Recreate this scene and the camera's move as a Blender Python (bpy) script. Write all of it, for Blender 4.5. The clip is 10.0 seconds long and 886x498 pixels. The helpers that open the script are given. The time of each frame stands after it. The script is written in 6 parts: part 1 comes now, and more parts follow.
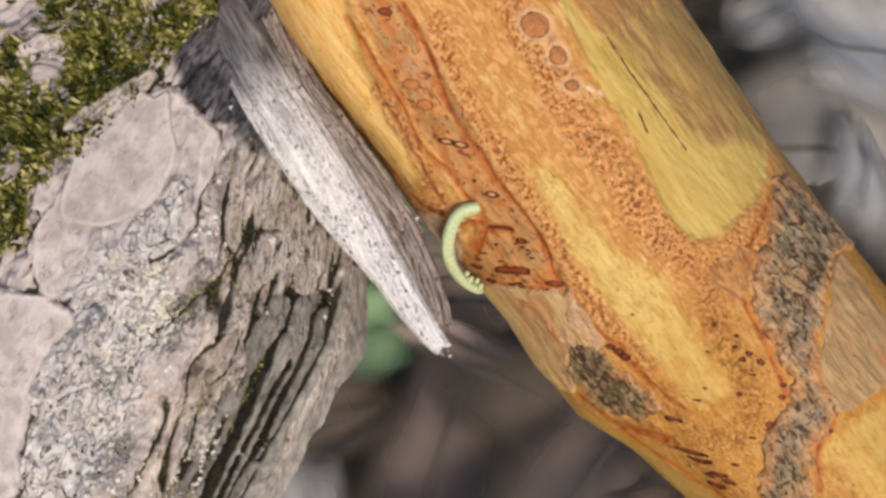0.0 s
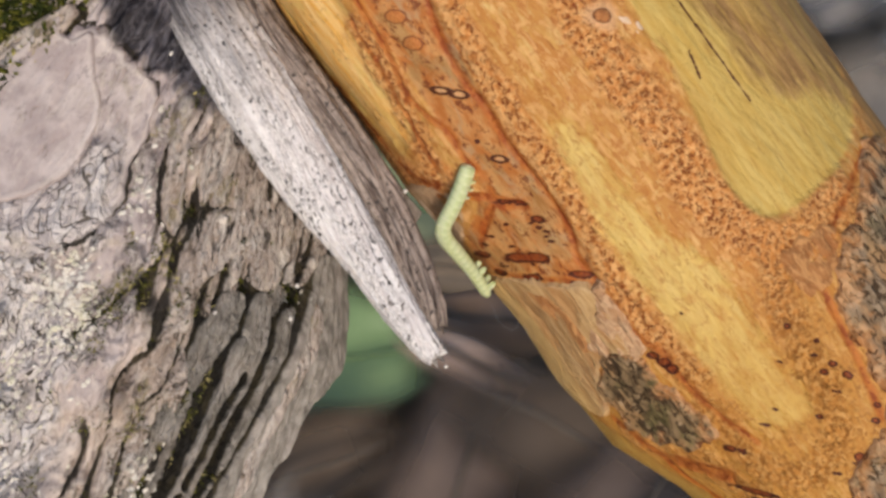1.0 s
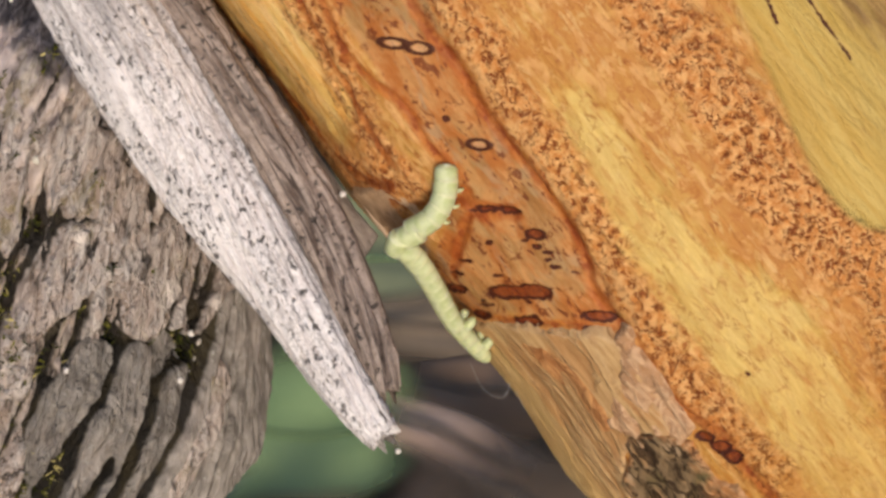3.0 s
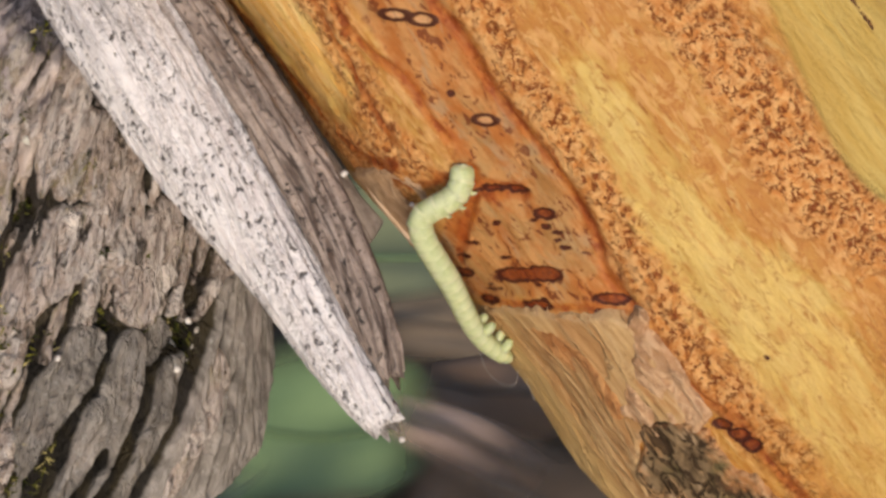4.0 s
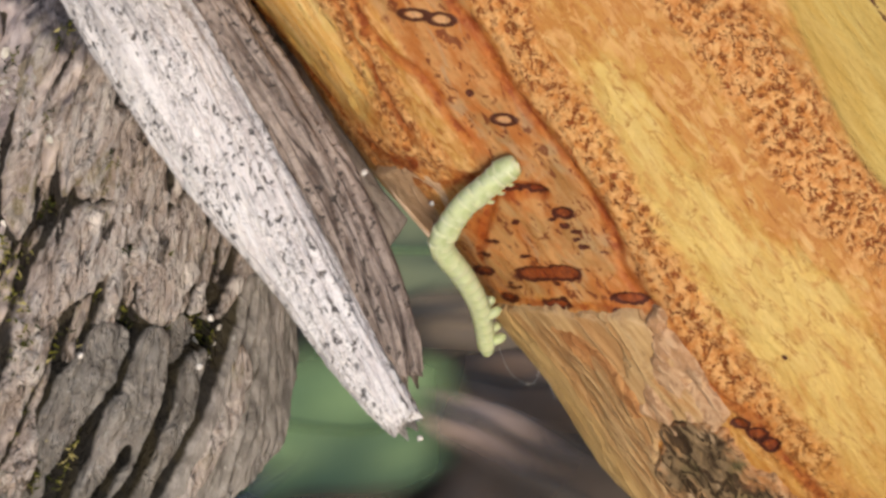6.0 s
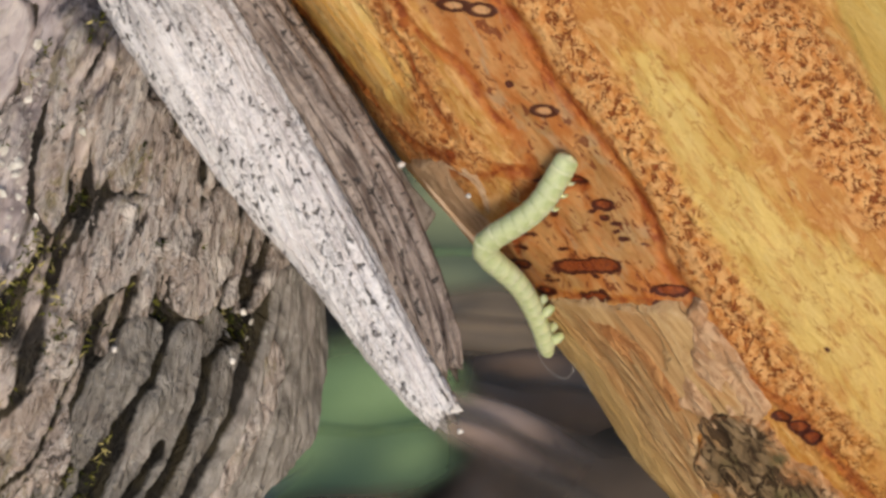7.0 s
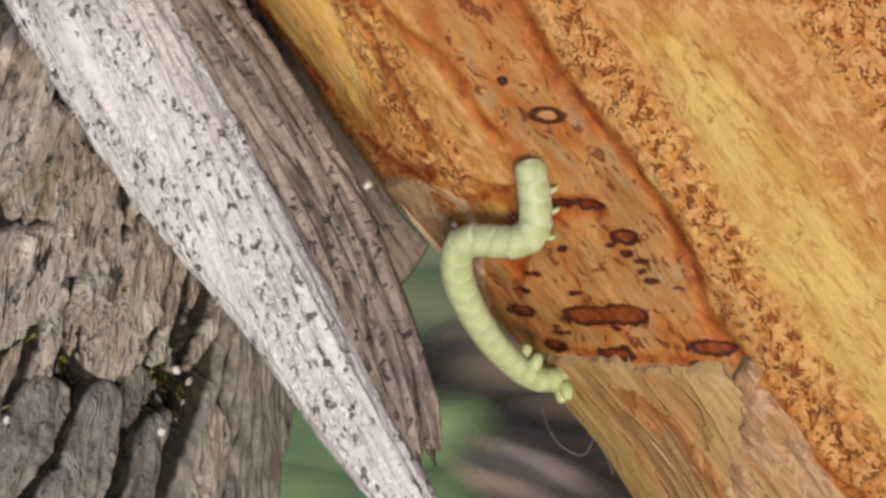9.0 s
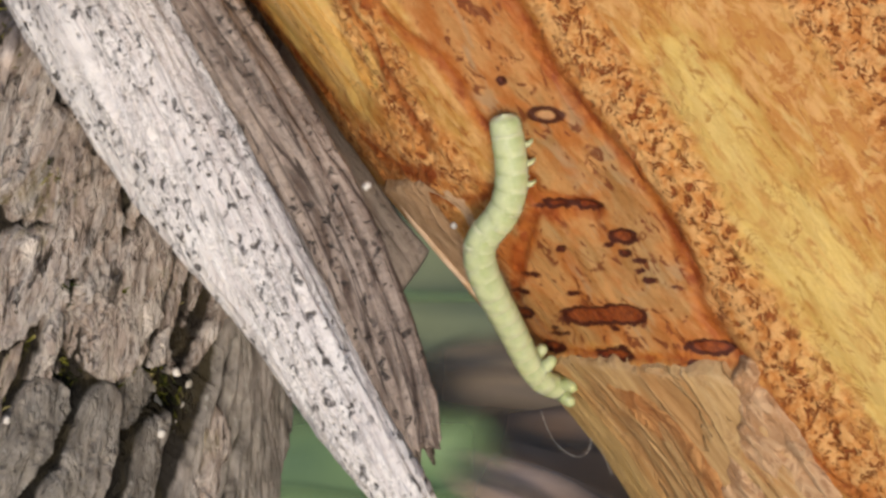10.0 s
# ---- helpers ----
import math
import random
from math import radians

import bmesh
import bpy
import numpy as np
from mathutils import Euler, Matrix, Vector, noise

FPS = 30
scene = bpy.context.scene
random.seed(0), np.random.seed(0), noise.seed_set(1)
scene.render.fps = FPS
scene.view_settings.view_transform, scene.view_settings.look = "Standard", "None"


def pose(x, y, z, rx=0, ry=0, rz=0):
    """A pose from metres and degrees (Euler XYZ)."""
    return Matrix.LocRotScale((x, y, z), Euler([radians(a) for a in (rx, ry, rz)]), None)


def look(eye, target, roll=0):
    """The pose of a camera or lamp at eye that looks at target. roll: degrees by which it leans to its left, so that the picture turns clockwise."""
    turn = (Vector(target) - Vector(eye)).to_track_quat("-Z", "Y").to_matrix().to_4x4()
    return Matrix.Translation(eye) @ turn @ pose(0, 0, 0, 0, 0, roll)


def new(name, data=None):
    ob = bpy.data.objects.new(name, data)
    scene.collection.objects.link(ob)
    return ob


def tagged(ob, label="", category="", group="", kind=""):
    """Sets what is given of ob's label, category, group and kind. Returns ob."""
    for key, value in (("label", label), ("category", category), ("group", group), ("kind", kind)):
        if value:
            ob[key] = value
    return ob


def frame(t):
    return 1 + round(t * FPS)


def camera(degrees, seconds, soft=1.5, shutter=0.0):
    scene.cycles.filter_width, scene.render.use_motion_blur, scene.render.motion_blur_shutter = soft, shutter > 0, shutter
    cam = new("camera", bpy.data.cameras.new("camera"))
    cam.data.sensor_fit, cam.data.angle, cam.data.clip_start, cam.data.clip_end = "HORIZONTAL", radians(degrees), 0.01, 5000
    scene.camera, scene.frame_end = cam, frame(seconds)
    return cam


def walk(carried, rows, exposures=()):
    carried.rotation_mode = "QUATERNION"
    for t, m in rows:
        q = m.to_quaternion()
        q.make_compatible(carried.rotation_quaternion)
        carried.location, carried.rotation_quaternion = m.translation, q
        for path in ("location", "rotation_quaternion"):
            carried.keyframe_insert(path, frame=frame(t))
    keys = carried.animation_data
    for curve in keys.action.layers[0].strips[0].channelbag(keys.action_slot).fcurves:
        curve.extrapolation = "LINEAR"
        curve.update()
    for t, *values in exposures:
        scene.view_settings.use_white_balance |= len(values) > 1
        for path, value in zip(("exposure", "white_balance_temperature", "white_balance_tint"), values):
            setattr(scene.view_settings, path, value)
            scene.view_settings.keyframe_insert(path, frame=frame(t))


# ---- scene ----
# Everything near the bough is laid out in millimetres in the bough's own
# space (x across, y away, z up along the view), which leans over the ground.
MM = 0.001
HEIGHT, LEAN = 0.16, -40.0
TILT = Matrix.Translation((0, 0, HEIGHT)) @ Matrix.Rotation(radians(LEAN), 4, "X")


def local(x, y, z, rx=0, ry=0, rz=0):
    return TILT @ pose(x * MM, y * MM, z * MM, rx, ry, rz)


# ---- camera ----
cam = camera(24.0, 10.0, soft=3.0)
walk(cam, [(t, local(*p)) for t, p in (
    (0.0, (-18.28, -352.08, 23.08, 86.706, -0.007, -2.234)),
    (0.5, (-13.26, -311.44, 15.62, 87.373, 0.043, -1.558)),
    (1.0, (-7.36, -273.64, 9.54, 88.017, 0.051, -0.782)),
    (1.5, (-6.04, -244.60, 7.14, 88.557, -0.038, -0.833)),
    (2.0, (-3.56, -219.62, 4.21, 89.379, -0.142, -0.719)),
    (2.2, (-2.6, -212.3, 3.57, 89.577, -0.2, -0.642)),
    (3.3, (-0.01, -178.15, 1.40, 90.250, -0.15, -0.179)),
    (3.5, (-0.06, -176.84, 0.96, 90.229, -0.057, -0.123)),
    (4.0, (0.86, -176.43, -0.96, 90.539, 0.005, 0.178)),
    (4.5, (0.53, -176.39, -0.18, 90.285, -0.000, 0.083)),
    (5.0, (0.77, -176.41, 0.14, 90.187, 0.028, 0.237)),
    (5.5, (3.38, -176.55, 0.06, 90.201, -0.031, 1.294)),
    (5.7, (3.39, -176.81, 0.18, 90.175, -0.10, 1.447)),
    (6.8, (-0.32, -177.2, -1.28, 90.478, -0.014, 1.350)),
    (7.0, (-1.65, -175.95, -1.40, 90.438, -0.057, 0.981)),
    (7.5, (2.32, -174.52, -0.95, 90.011, -0.031, 1.392)),
    (7.8, (3.48, -173.68, -1.08, 89.957, -0.081, 1.043)),
    (8.0, (2.15, -158.52, 0.24, 90.024, -0.020, 1.148)),
    (8.2, (0.87, -143.36, 1.87, 90.073, 0.05, 1.462)),
    (8.5, (0.85, -136.18, 0.87, 90.800, 0.017, 1.748)),
    (9.0, (3.60, -134.75, 0.93, 90.856, -0.062, 2.706)),
    (9.5, (4.88, -134.86, 0.44, 91.046, -0.121, 3.189)),
    (10.0, (3.91, -135.18, -1.15, 91.679, -0.118, 2.794)),
)], exposures=(
    (0.0, 0.07, 6850, 12.5), (0.5, 0.03, 6900, 13), (1.0, -0.09, 6950, 13.5), (1.5, 0.0, 7000, 14), (2.2, 0.0, 7100, 14.5), (3.3, -0.08, 7300, 16), (4.6, -0.1, 7200, 14.5), (5.6, 0.0, 7050, 13.5), (6.8, -0.16, 7000, 12),
    (8.4, -0.25, 7050, 11.5), (10.0, -0.17, 7100, 12.5)))

# ---- light: a bright, thinly clouded day in open shade ----
SUN_EL, SUN_AZ = 23.0, 174.0
world = bpy.data.worlds.new("world")
scene.world = world
world.use_nodes = True
sky = world.node_tree.nodes.new("ShaderNodeTexSky")
sky.sky_type, sky.sun_disc = "NISHITA", False
sky.sun_elevation, sky.sun_rotation = radians(SUN_EL), radians(SUN_AZ)
back = world.node_tree.nodes["Background"]
back.inputs["Strength"].default_value = 0.14
world.node_tree.links.new(sky.outputs[0], back.inputs["Color"])
lamp = bpy.data.lights.new("sun", "SUN")
lamp.energy, lamp.angle, lamp.color = 2.5, radians(13), (1.0, 0.94, 0.86)
sun = new("sun", lamp)
az, el = radians(SUN_AZ), radians(SUN_EL)
sun.matrix_world = look((math.sin(az) * math.cos(el), math.cos(az) * math.cos(el), math.sin(el)), (0, 0, 0))


# ---- noise and outlines on the surfaces, in millimetres ----
def perlin(x, y, seed=0):
    rng = np.random.default_rng(seed)
    perm = rng.permutation(512)
    ang = rng.random(512) * 2 * np.pi
    gx, gy = np.cos(ang), np.sin(ang)
    xi, yi = np.floor(x).astype(int), np.floor(y).astype(int)
    xf, yf = x - xi, y - yi

    def corner(dx, dy):
        h = perm[(perm[(xi + dx) & 511] + yi + dy) & 511]
        return gx[h] * (xf - dx) + gy[h] * (yf - dy)

    u, v = xf * xf * xf * (xf * (xf * 6 - 15) + 10), yf * yf * yf * (yf * (yf * 6 - 15) + 10)
    lo = corner(0, 0) * (1 - u) + corner(1, 0) * u
    hi = corner(0, 1) * (1 - u) + corner(1, 1) * u
    return (lo * (1 - v) + hi * v) * 1.5


def fbm(x, y, octaves=4, seed=0):
    total, gain = 0, 1.0
    for k in range(octaves):
        total = total + gain * perlin(x * 2 ** k, y * 2 ** k, seed + k)
        gain *= 0.5
    return total


def ease(e0, e1, x):
    t = np.clip((x - e0) / (e1 - e0), 0, 1)
    return t * t * (3 - 2 * t)


def rounded(points, closed=True, steps=5):
    p = np.array(points, float)
    n = len(p)
    out = []
    for i in range(n if closed else n - 1):
        q = [p[(i + k) % n] if closed else p[min(max(i + k, 0), n - 1)] for k in (-1, 0, 1, 2)]
        for j in range(steps):
            t = j / steps
            out.append(0.5 * (2 * q[1] + (q[2] - q[0]) * t + (2 * q[0] - 5 * q[1] + 4 * q[2] - q[3]) * t * t
                              + (3 * q[1] - q[0] - 3 * q[2] + q[3]) * t ** 3))
    if not closed:
        out.append(p[-1])
    return np.array(out)


def near(s, a, points, closed=True, reach=3.0):
    """Distance in mm to an outline, negative inside, cut off at reach."""
    line = rounded(points, closed)
    flat_s, flat_a = np.ravel(s), np.ravel(a)
    out = np.full(flat_s.shape, reach)
    lo, hi = line.min(0) - reach, line.max(0) + reach
    idx = np.nonzero((flat_s > lo[0]) & (flat_s < hi[0]) & (flat_a > lo[1]) & (flat_a < hi[1]))[0]
    if len(idx) == 0:
        return out.reshape(np.shape(s))
    x, y = flat_s[idx], flat_a[idx]
    best, inside = np.full(len(idx), 1e9), np.zeros(len(idx), bool)
    n = len(line)
    for i in range(n if closed else n - 1):
        (x0, y0), (x1, y1) = line[i], line[(i + 1) % n]
        dx, dy = x1 - x0, y1 - y0
        t = np.clip(((x - x0) * dx + (y - y0) * dy) / (dx * dx + dy * dy + 1e-12), 0, 1)
        best = np.minimum(best, (x - x0 - t * dx) ** 2 + (y - y0 - t * dy) ** 2)
        if closed and y0 != y1:
            cross = (y0 > y) != (y1 > y)
            inside ^= cross & (x < x0 + (y - y0) * dx / dy)
    d = np.sqrt(best)
    out[idx] = np.clip(np.where(inside, -d, d), -reach, reach)
    return out.reshape(np.shape(s))


# ---- meshes ----
def mesh_of(name, verts, faces, values=(), smooth=True):
    """A mesh from arrays; faces is (n, 3) or (n, 4); values holds (name, array) per vertex."""
    me = bpy.data.meshes.new(name)
    verts, faces = np.asarray(verts, np.float32).reshape(-1, 3), np.asarray(faces, np.int32)
    k = faces.shape[1]
    me.vertices.add(len(verts))
    me.vertices.foreach_set("co", verts.ravel())
    me.loops.add(faces.size)
    me.loops.foreach_set("vertex_index", faces.ravel())
    me.polygons.add(len(faces))
    me.polygons.foreach_set("loop_start", np.arange(0, faces.size, k, dtype=np.int32))
    me.polygons.foreach_set("use_smooth", np.full(len(faces), smooth))
    me.update(calc_edges=True)
    for key, value in values:
        value = np.asarray(value, np.float32)
        if value.ndim > 1 and value.shape[-1] == 3:
            me.attributes.new(key, "FLOAT_VECTOR", "POINT").data.foreach_set("vector", value.ravel())
        else:
            me.attributes.new(key, "FLOAT", "POINT").data.foreach_set("value", value.ravel())
    me.validate()
    return me


def grid_faces(n, m, wrap=False):
    i, j = np.meshgrid(np.arange(n - 1), np.arange(m if wrap else m - 1), indexing="ij")
    j2 = (j + 1) % m
    return np.stack([i * m + j, (i + 1) * m + j, (i + 1) * m + j2, i * m + j2], -1).reshape(-1, 4)


def part(name, me, material, parent, label=""):
    """Links a mesh or bmesh as one mesh object under a thing or a part."""
    if isinstance(me, bmesh.types.BMesh):
        bm, me = me, bpy.data.meshes.new(name)
        bm.to_mesh(me)
        bm.free()
        me.polygons.foreach_set("use_smooth", np.full(len(me.polygons), True))
    me.materials.append(material) if not me.materials else None
    ob = new(name, me)
    ob.parent = parent
    return tagged(ob, label)


def thing(name, m, label, category, group="", kind=""):
    ob = new(name)
    ob.empty_display_size = 0.01
    ob.matrix_basis = m
    return tagged(ob, label, category, group, kind)


def tube(points, radii, sides=10, flat=1.0):
    """A closed tapered tube along points (mm)."""
    p = np.array(points, float)
    n = len(p)
    tan = np.gradient(p, axis=0)
    tan /= np.linalg.norm(tan, axis=1)[:, None]
    up = np.array([0.13, -0.9, 0.31])
    verts = []
    for i in range(n):
        e1 = np.cross(tan[i], up)
        e1 /= np.linalg.norm(e1)
        e2 = np.cross(e1, tan[i])
        for k in range(sides):
            w = 2 * math.pi * k / sides
            verts.append(p[i] + radii[i] * (math.cos(w) * e1 + flat * math.sin(w) * e2))
    faces = [list(f) for f in grid_faces(n, sides, True)]
    verts = [v * MM for v in verts]
    c0, c1 = len(verts), len(verts) + 1
    verts += [p[0] * MM, p[-1] * MM]
    for k in range(sides):
        k2 = (k + 1) % sides
        faces.append([c0, k, k2, k2])
        faces.append([c1, (n - 1) * sides + k2, (n - 1) * sides + k, (n - 1) * sides + k])
    bm = bmesh.new()
    vs = [bm.verts.new(v) for v in verts]
    for f in faces:
        seen = []
        for q in f:
            if q not in seen:
                seen.append(q)
        bm.faces.new([vs[q] for q in seen])
    bmesh.ops.recalc_face_normals(bm, faces=bm.faces)
    return bm


# ---- materials ----
class Paint:
    """A node material with short calls; sockets or numbers may be given."""

    def __init__(self, name, rough=0.7, spec=0.3):
        self.mat = bpy.data.materials.new(name)
        self.mat.use_nodes = True
        self.nt = self.mat.node_tree
        self.bsdf = self.nt.nodes["Principled BSDF"]
        self.bsdf.inputs["Roughness"].default_value = rough
        self.bsdf.inputs["Specular IOR Level"].default_value = spec

    def put(self, socket, value):
        if isinstance(value, bpy.types.NodeSocket):
            self.nt.links.new(value, socket)
        elif isinstance(value, tuple) and len(value) == 3 and socket.type == "RGBA":
            socket.default_value = (*value, 1)
        else:
            socket.default_value = value

    def value(self, name):
        n = self.nt.nodes.new("ShaderNodeAttribute")
        n.attribute_name = name
        return n.outputs["Fac"]

    def coords(self, sx=1.0, sy=1.0, sz=1.0, name="su"):
        n = self.nt.nodes.new("ShaderNodeAttribute")
        n.attribute_name = name
        m = self.nt.nodes.new("ShaderNodeVectorMath")
        m.operation = "MULTIPLY"
        self.put(m.inputs[0], n.outputs["Vector"])
        m.inputs[1].default_value = (sx, sy, sz)
        return m.outputs[0]

    def space(self, scale):
        n = self.nt.nodes.new("ShaderNodeTexCoord")
        m = self.nt.nodes.new("ShaderNodeVectorMath")
        m.operation = "SCALE"
        self.put(m.inputs[0], n.outputs["Object"])
        m.inputs["Scale"].default_value = scale
        return m.outputs[0]

    def noise(self, vec, scale=1.0, detail=3.0, rough=0.5, warp=0.0):
        n = self.nt.nodes.new("ShaderNodeTexNoise")
        self.put(n.inputs["Vector"], vec)
        for key, v in (("Scale", scale), ("Detail", detail), ("Roughness", rough), ("Distortion", warp)):
            n.inputs[key].default_value = v
        return n.outputs["Fac"]

    def calc(self, op, a, b=0.0):
        n = self.nt.nodes.new("ShaderNodeMath")
        n.operation = op
        self.put(n.inputs[0], a)
        self.put(n.inputs[1], b)
        return n.outputs[0]

    def step(self, x, lo, hi, out0=0.0, out1=1.0):
        n = self.nt.nodes.new("ShaderNodeMapRange")
        n.interpolation_type = "SMOOTHSTEP"
        self.put(n.inputs["Value"], x)
        for key, v in (("From Min", lo), ("From Max", hi), ("To Min", out0), ("To Max", out1)):
            n.inputs[key].default_value = v
        return n.outputs[0]

    def mix(self, f, a, b):
        n = self.nt.nodes.new("ShaderNodeMix")
        n.data_type = "RGBA"
        self.put(n.inputs["Factor"], f)
        self.put(n.inputs[6], a)
        self.put(n.inputs[7], b)
        return n.outputs[2]

    def line(self, x, width):
        """1 where the noise x runs through one half: thin wandering lines."""
        return self.step(self.calc("ABSOLUTE", self.calc("SUBTRACT", x, 0.5)), width * 0.4, width, 1.0, 0.0)

    def random(self):
        return self.nt.nodes.new("ShaderNodeObjectInfo").outputs["Random"]

    def done(self, colour, height=None, depth=0.0002, rough=None, strength=1.0):
        self.put(self.bsdf.inputs["Base Color"], colour)
        if rough is not None:
            self.put(self.bsdf.inputs["Roughness"], rough)
        if height is not None:
            b = self.nt.nodes.new("ShaderNodeBump")
            b.inputs["Distance"].default_value = depth
            b.inputs["Strength"].default_value = strength
            self.put(b.inputs["Height"], height)
            self.nt.links.new(b.outputs[0], self.bsdf.inputs["Normal"])
        return self.mat


def peeling_bark():
    """Young orange bark: streaked yellow and orange, salmon strips full of curled flecks, bare yellow areas,
    a darker band with red-brown seams and scars."""
    p = Paint("orange_peeling_bark", 0.6, 0.3)
    su = p.coords()
    ragged = p.calc("MULTIPLY", p.calc("SUBTRACT", p.noise(p.coords(0.5, 1.0), 0.5, 4, 0.6), 0.5), 2.6)
    fine = p.noise(su, 2.6, 3, 0.6)
    cloud = p.noise(p.coords(0.4, 1.0), 0.12, 3)
    streak = p.noise(p.coords(0.14, 1.0), 0.9, 5, 0.62, 0.5)
    # streaked ground, yellower towards the bare areas
    lobes = p.calc("MULTIPLY", p.calc("SUBTRACT", p.noise(p.coords(0.75, 1.0), 0.34, 4, 0.6, 0.8), 0.5), 5.0)
    frayed = p.calc("ADD", p.value("yellow"), lobes)
    yellow = p.step(p.calc("ADD", frayed, p.calc("MULTIPLY", ragged, 1.2)), -1.6, 2.2, 1.0, 0.0)
    tone = p.calc("ADD", p.calc("MULTIPLY", streak, 0.9), p.calc("MULTIPLY", p.calc("SUBTRACT", yellow, 0.5), 0.34))
    colour = p.mix(p.step(tone, 0.2, 0.5), (0.53, 0.265, 0.075), (0.60, 0.375, 0.118))
    colour = p.mix(p.step(tone, 0.42, 0.68, 0.0, 0.85), colour, (0.64, 0.475, 0.185))
    colour = p.mix(p.step(cloud, 0.5, 0.66, 0.0, 0.5), colour, (0.521, 0.244, 0.059))
    colour = p.mix(p.step(fine, 0.52, 0.78, 0.0, 0.35), colour, (0.638, 0.420, 0.216))
    mottle = p.noise(p.coords(0.55, 1.0), 0.55, 5, 0.65, 0.6)
    colour = p.mix(p.step(mottle, 0.5, 0.62, 0.0, 0.6), colour, (0.50, 0.235, 0.065))
    colour = p.mix(p.step(mottle, 0.34, 0.44, 0.5, 0.0), colour, (0.68, 0.525, 0.25))
    shred = p.noise(p.coords(0.2, 1.0), 1.5, 3, 0.6, 0.8)
    torn = p.step(p.noise(p.coords(0.5, 1.0), 0.2, 3), 0.4, 0.56)
    colour = p.mix(p.calc("MULTIPLY", p.step(shred, 0.56, 0.64, 0.0, 0.6), torn), colour, (0.46, 0.19, 0.045))
    colour = p.mix(p.calc("MULTIPLY", p.step(shred, 0.36, 0.43, 0.4, 0.0), torn), colour, (0.74, 0.56, 0.29))
    dash = p.calc("MULTIPLY", p.step(p.noise(p.coords(0.2, 1.0), 2.1, 3, 0.6, 0.5), 0.6, 0.66), p.step(p.noise(su, 0.17, 2), 0.33, 0.5))
    dash = p.calc("MULTIPLY", dash, p.step(p.value("yellow"), -1.5, 1.0, 0.6, 0.85))
    colour = p.mix(dash, colour, (0.34, 0.12, 0.025))
    cream = p.step(p.calc("ADD", p.value("cream"), p.calc("MULTIPLY", ragged, 0.9)), -2.4, 0.6, 0.9, 0.0)
    colour = p.mix(cream, colour, p.mix(p.step(streak, 0.3, 0.72), (0.83, 0.46, 0.115), (0.93, 0.70, 0.37)))
    flake = p.noise(p.coords(0.45, 1.0), 0.8, 4, 0.65, 0.8)
    outer = p.step(p.value("yellow"), -0.5, 1.2)
    colour = p.mix(p.calc("MULTIPLY", p.step(flake, 0.46, 0.66, 0.0, 0.5), outer), colour, (0.78, 0.51, 0.25))
    colour = p.mix(p.calc("MULTIPLY", p.calc("MULTIPLY", p.line(flake, 0.03), p.step(p.noise(su, 0.5, 2), 0.42, 0.55)), p.calc("MULTIPLY", outer, 0.5)), colour, (0.40, 0.14, 0.03))
    # salmon strips with curled dark flecks
    strip = p.step(p.calc("ADD", p.value("rough"), p.calc("MULTIPLY", ragged, 1.9)), -1.1, 1.1, 1.0, 0.0)
    salmon = p.mix(p.step(p.noise(su, 1.1, 3, 0.6), 0.4, 0.62), (0.64, 0.275, 0.085), (0.80, 0.475, 0.215))
    colour = p.mix(p.calc("MULTIPLY", strip, 0.8), colour, salmon)
    curl = p.noise(p.coords(0.8, 1.0), 1.05, 2, 0.5, 1.7)
    gate = p.step(p.noise(su, 1.15, 2), 0.46, 0.55)
    fleck = p.calc("MULTIPLY", p.calc("MULTIPLY", p.line(curl, 0.07), gate), strip)
    blot = p.calc("MULTIPLY", p.step(p.noise(p.coords(0.7, 1.0), 1.9, 2, 0.5, 0.8), 0.67, 0.72), strip)
    fleck = p.calc("MAXIMUM", fleck, blot)
    ridge = p.step(p.calc("ABSOLUTE", p.calc("SUBTRACT", curl, 0.62)), 0.02, 0.06, 0.45, 0.0)
    colour = p.mix(p.calc("MULTIPLY", ridge, strip), colour, (0.83, 0.53, 0.26))
    colour = p.mix(p.calc("MULTIPLY", fleck, 0.94), colour, (0.33, 0.092, 0.02))
    pale = p.step(p.calc("ADD", frayed, p.calc("MULTIPLY", ragged, 1.0)), -1.3, -0.6, 0.55, 0.0)
    pale = p.calc("MULTIPLY", p.calc("MULTIPLY", pale, p.step(p.value("cream"), 0.0, 1.0)), p.step(shred, 0.5, 0.6, 1.0, 0.35))
    colour = p.mix(pale, colour, p.mix(p.step(streak, 0.34, 0.62), (0.58, 0.40, 0.125), (0.70, 0.53, 0.22)))
    scales = p.noise(p.coords(0.5, 1.0), 0.42, 4, 0.6, 0.9)
    within = p.step(frayed, -0.8, 0.6, 1.0, 0.0)
    colour = p.mix(p.calc("MULTIPLY", within, p.step(scales, 0.53, 0.58, 0.0, 0.4)), colour, (0.76, 0.58, 0.22))
    # dark lines painted for the small shadows at scale edges
    colour = p.mix(p.calc("MULTIPLY", within, p.calc("MULTIPLY", p.line(scales, 0.016), p.step(p.noise(su, 0.45, 2), 0.44, 0.56, 0.0, 0.7))), colour, (0.40, 0.20, 0.05))
    # the lower stretch is redder and more broken
    along = p.nt.nodes.new("ShaderNodeSeparateXYZ")
    p.put(along.inputs[0], su)
    lower = p.step(along.outputs[0], -4.0, 16.0)
    blotch = p.noise(p.coords(0.6, 1.0), 0.42, 4, 0.62, 0.9)
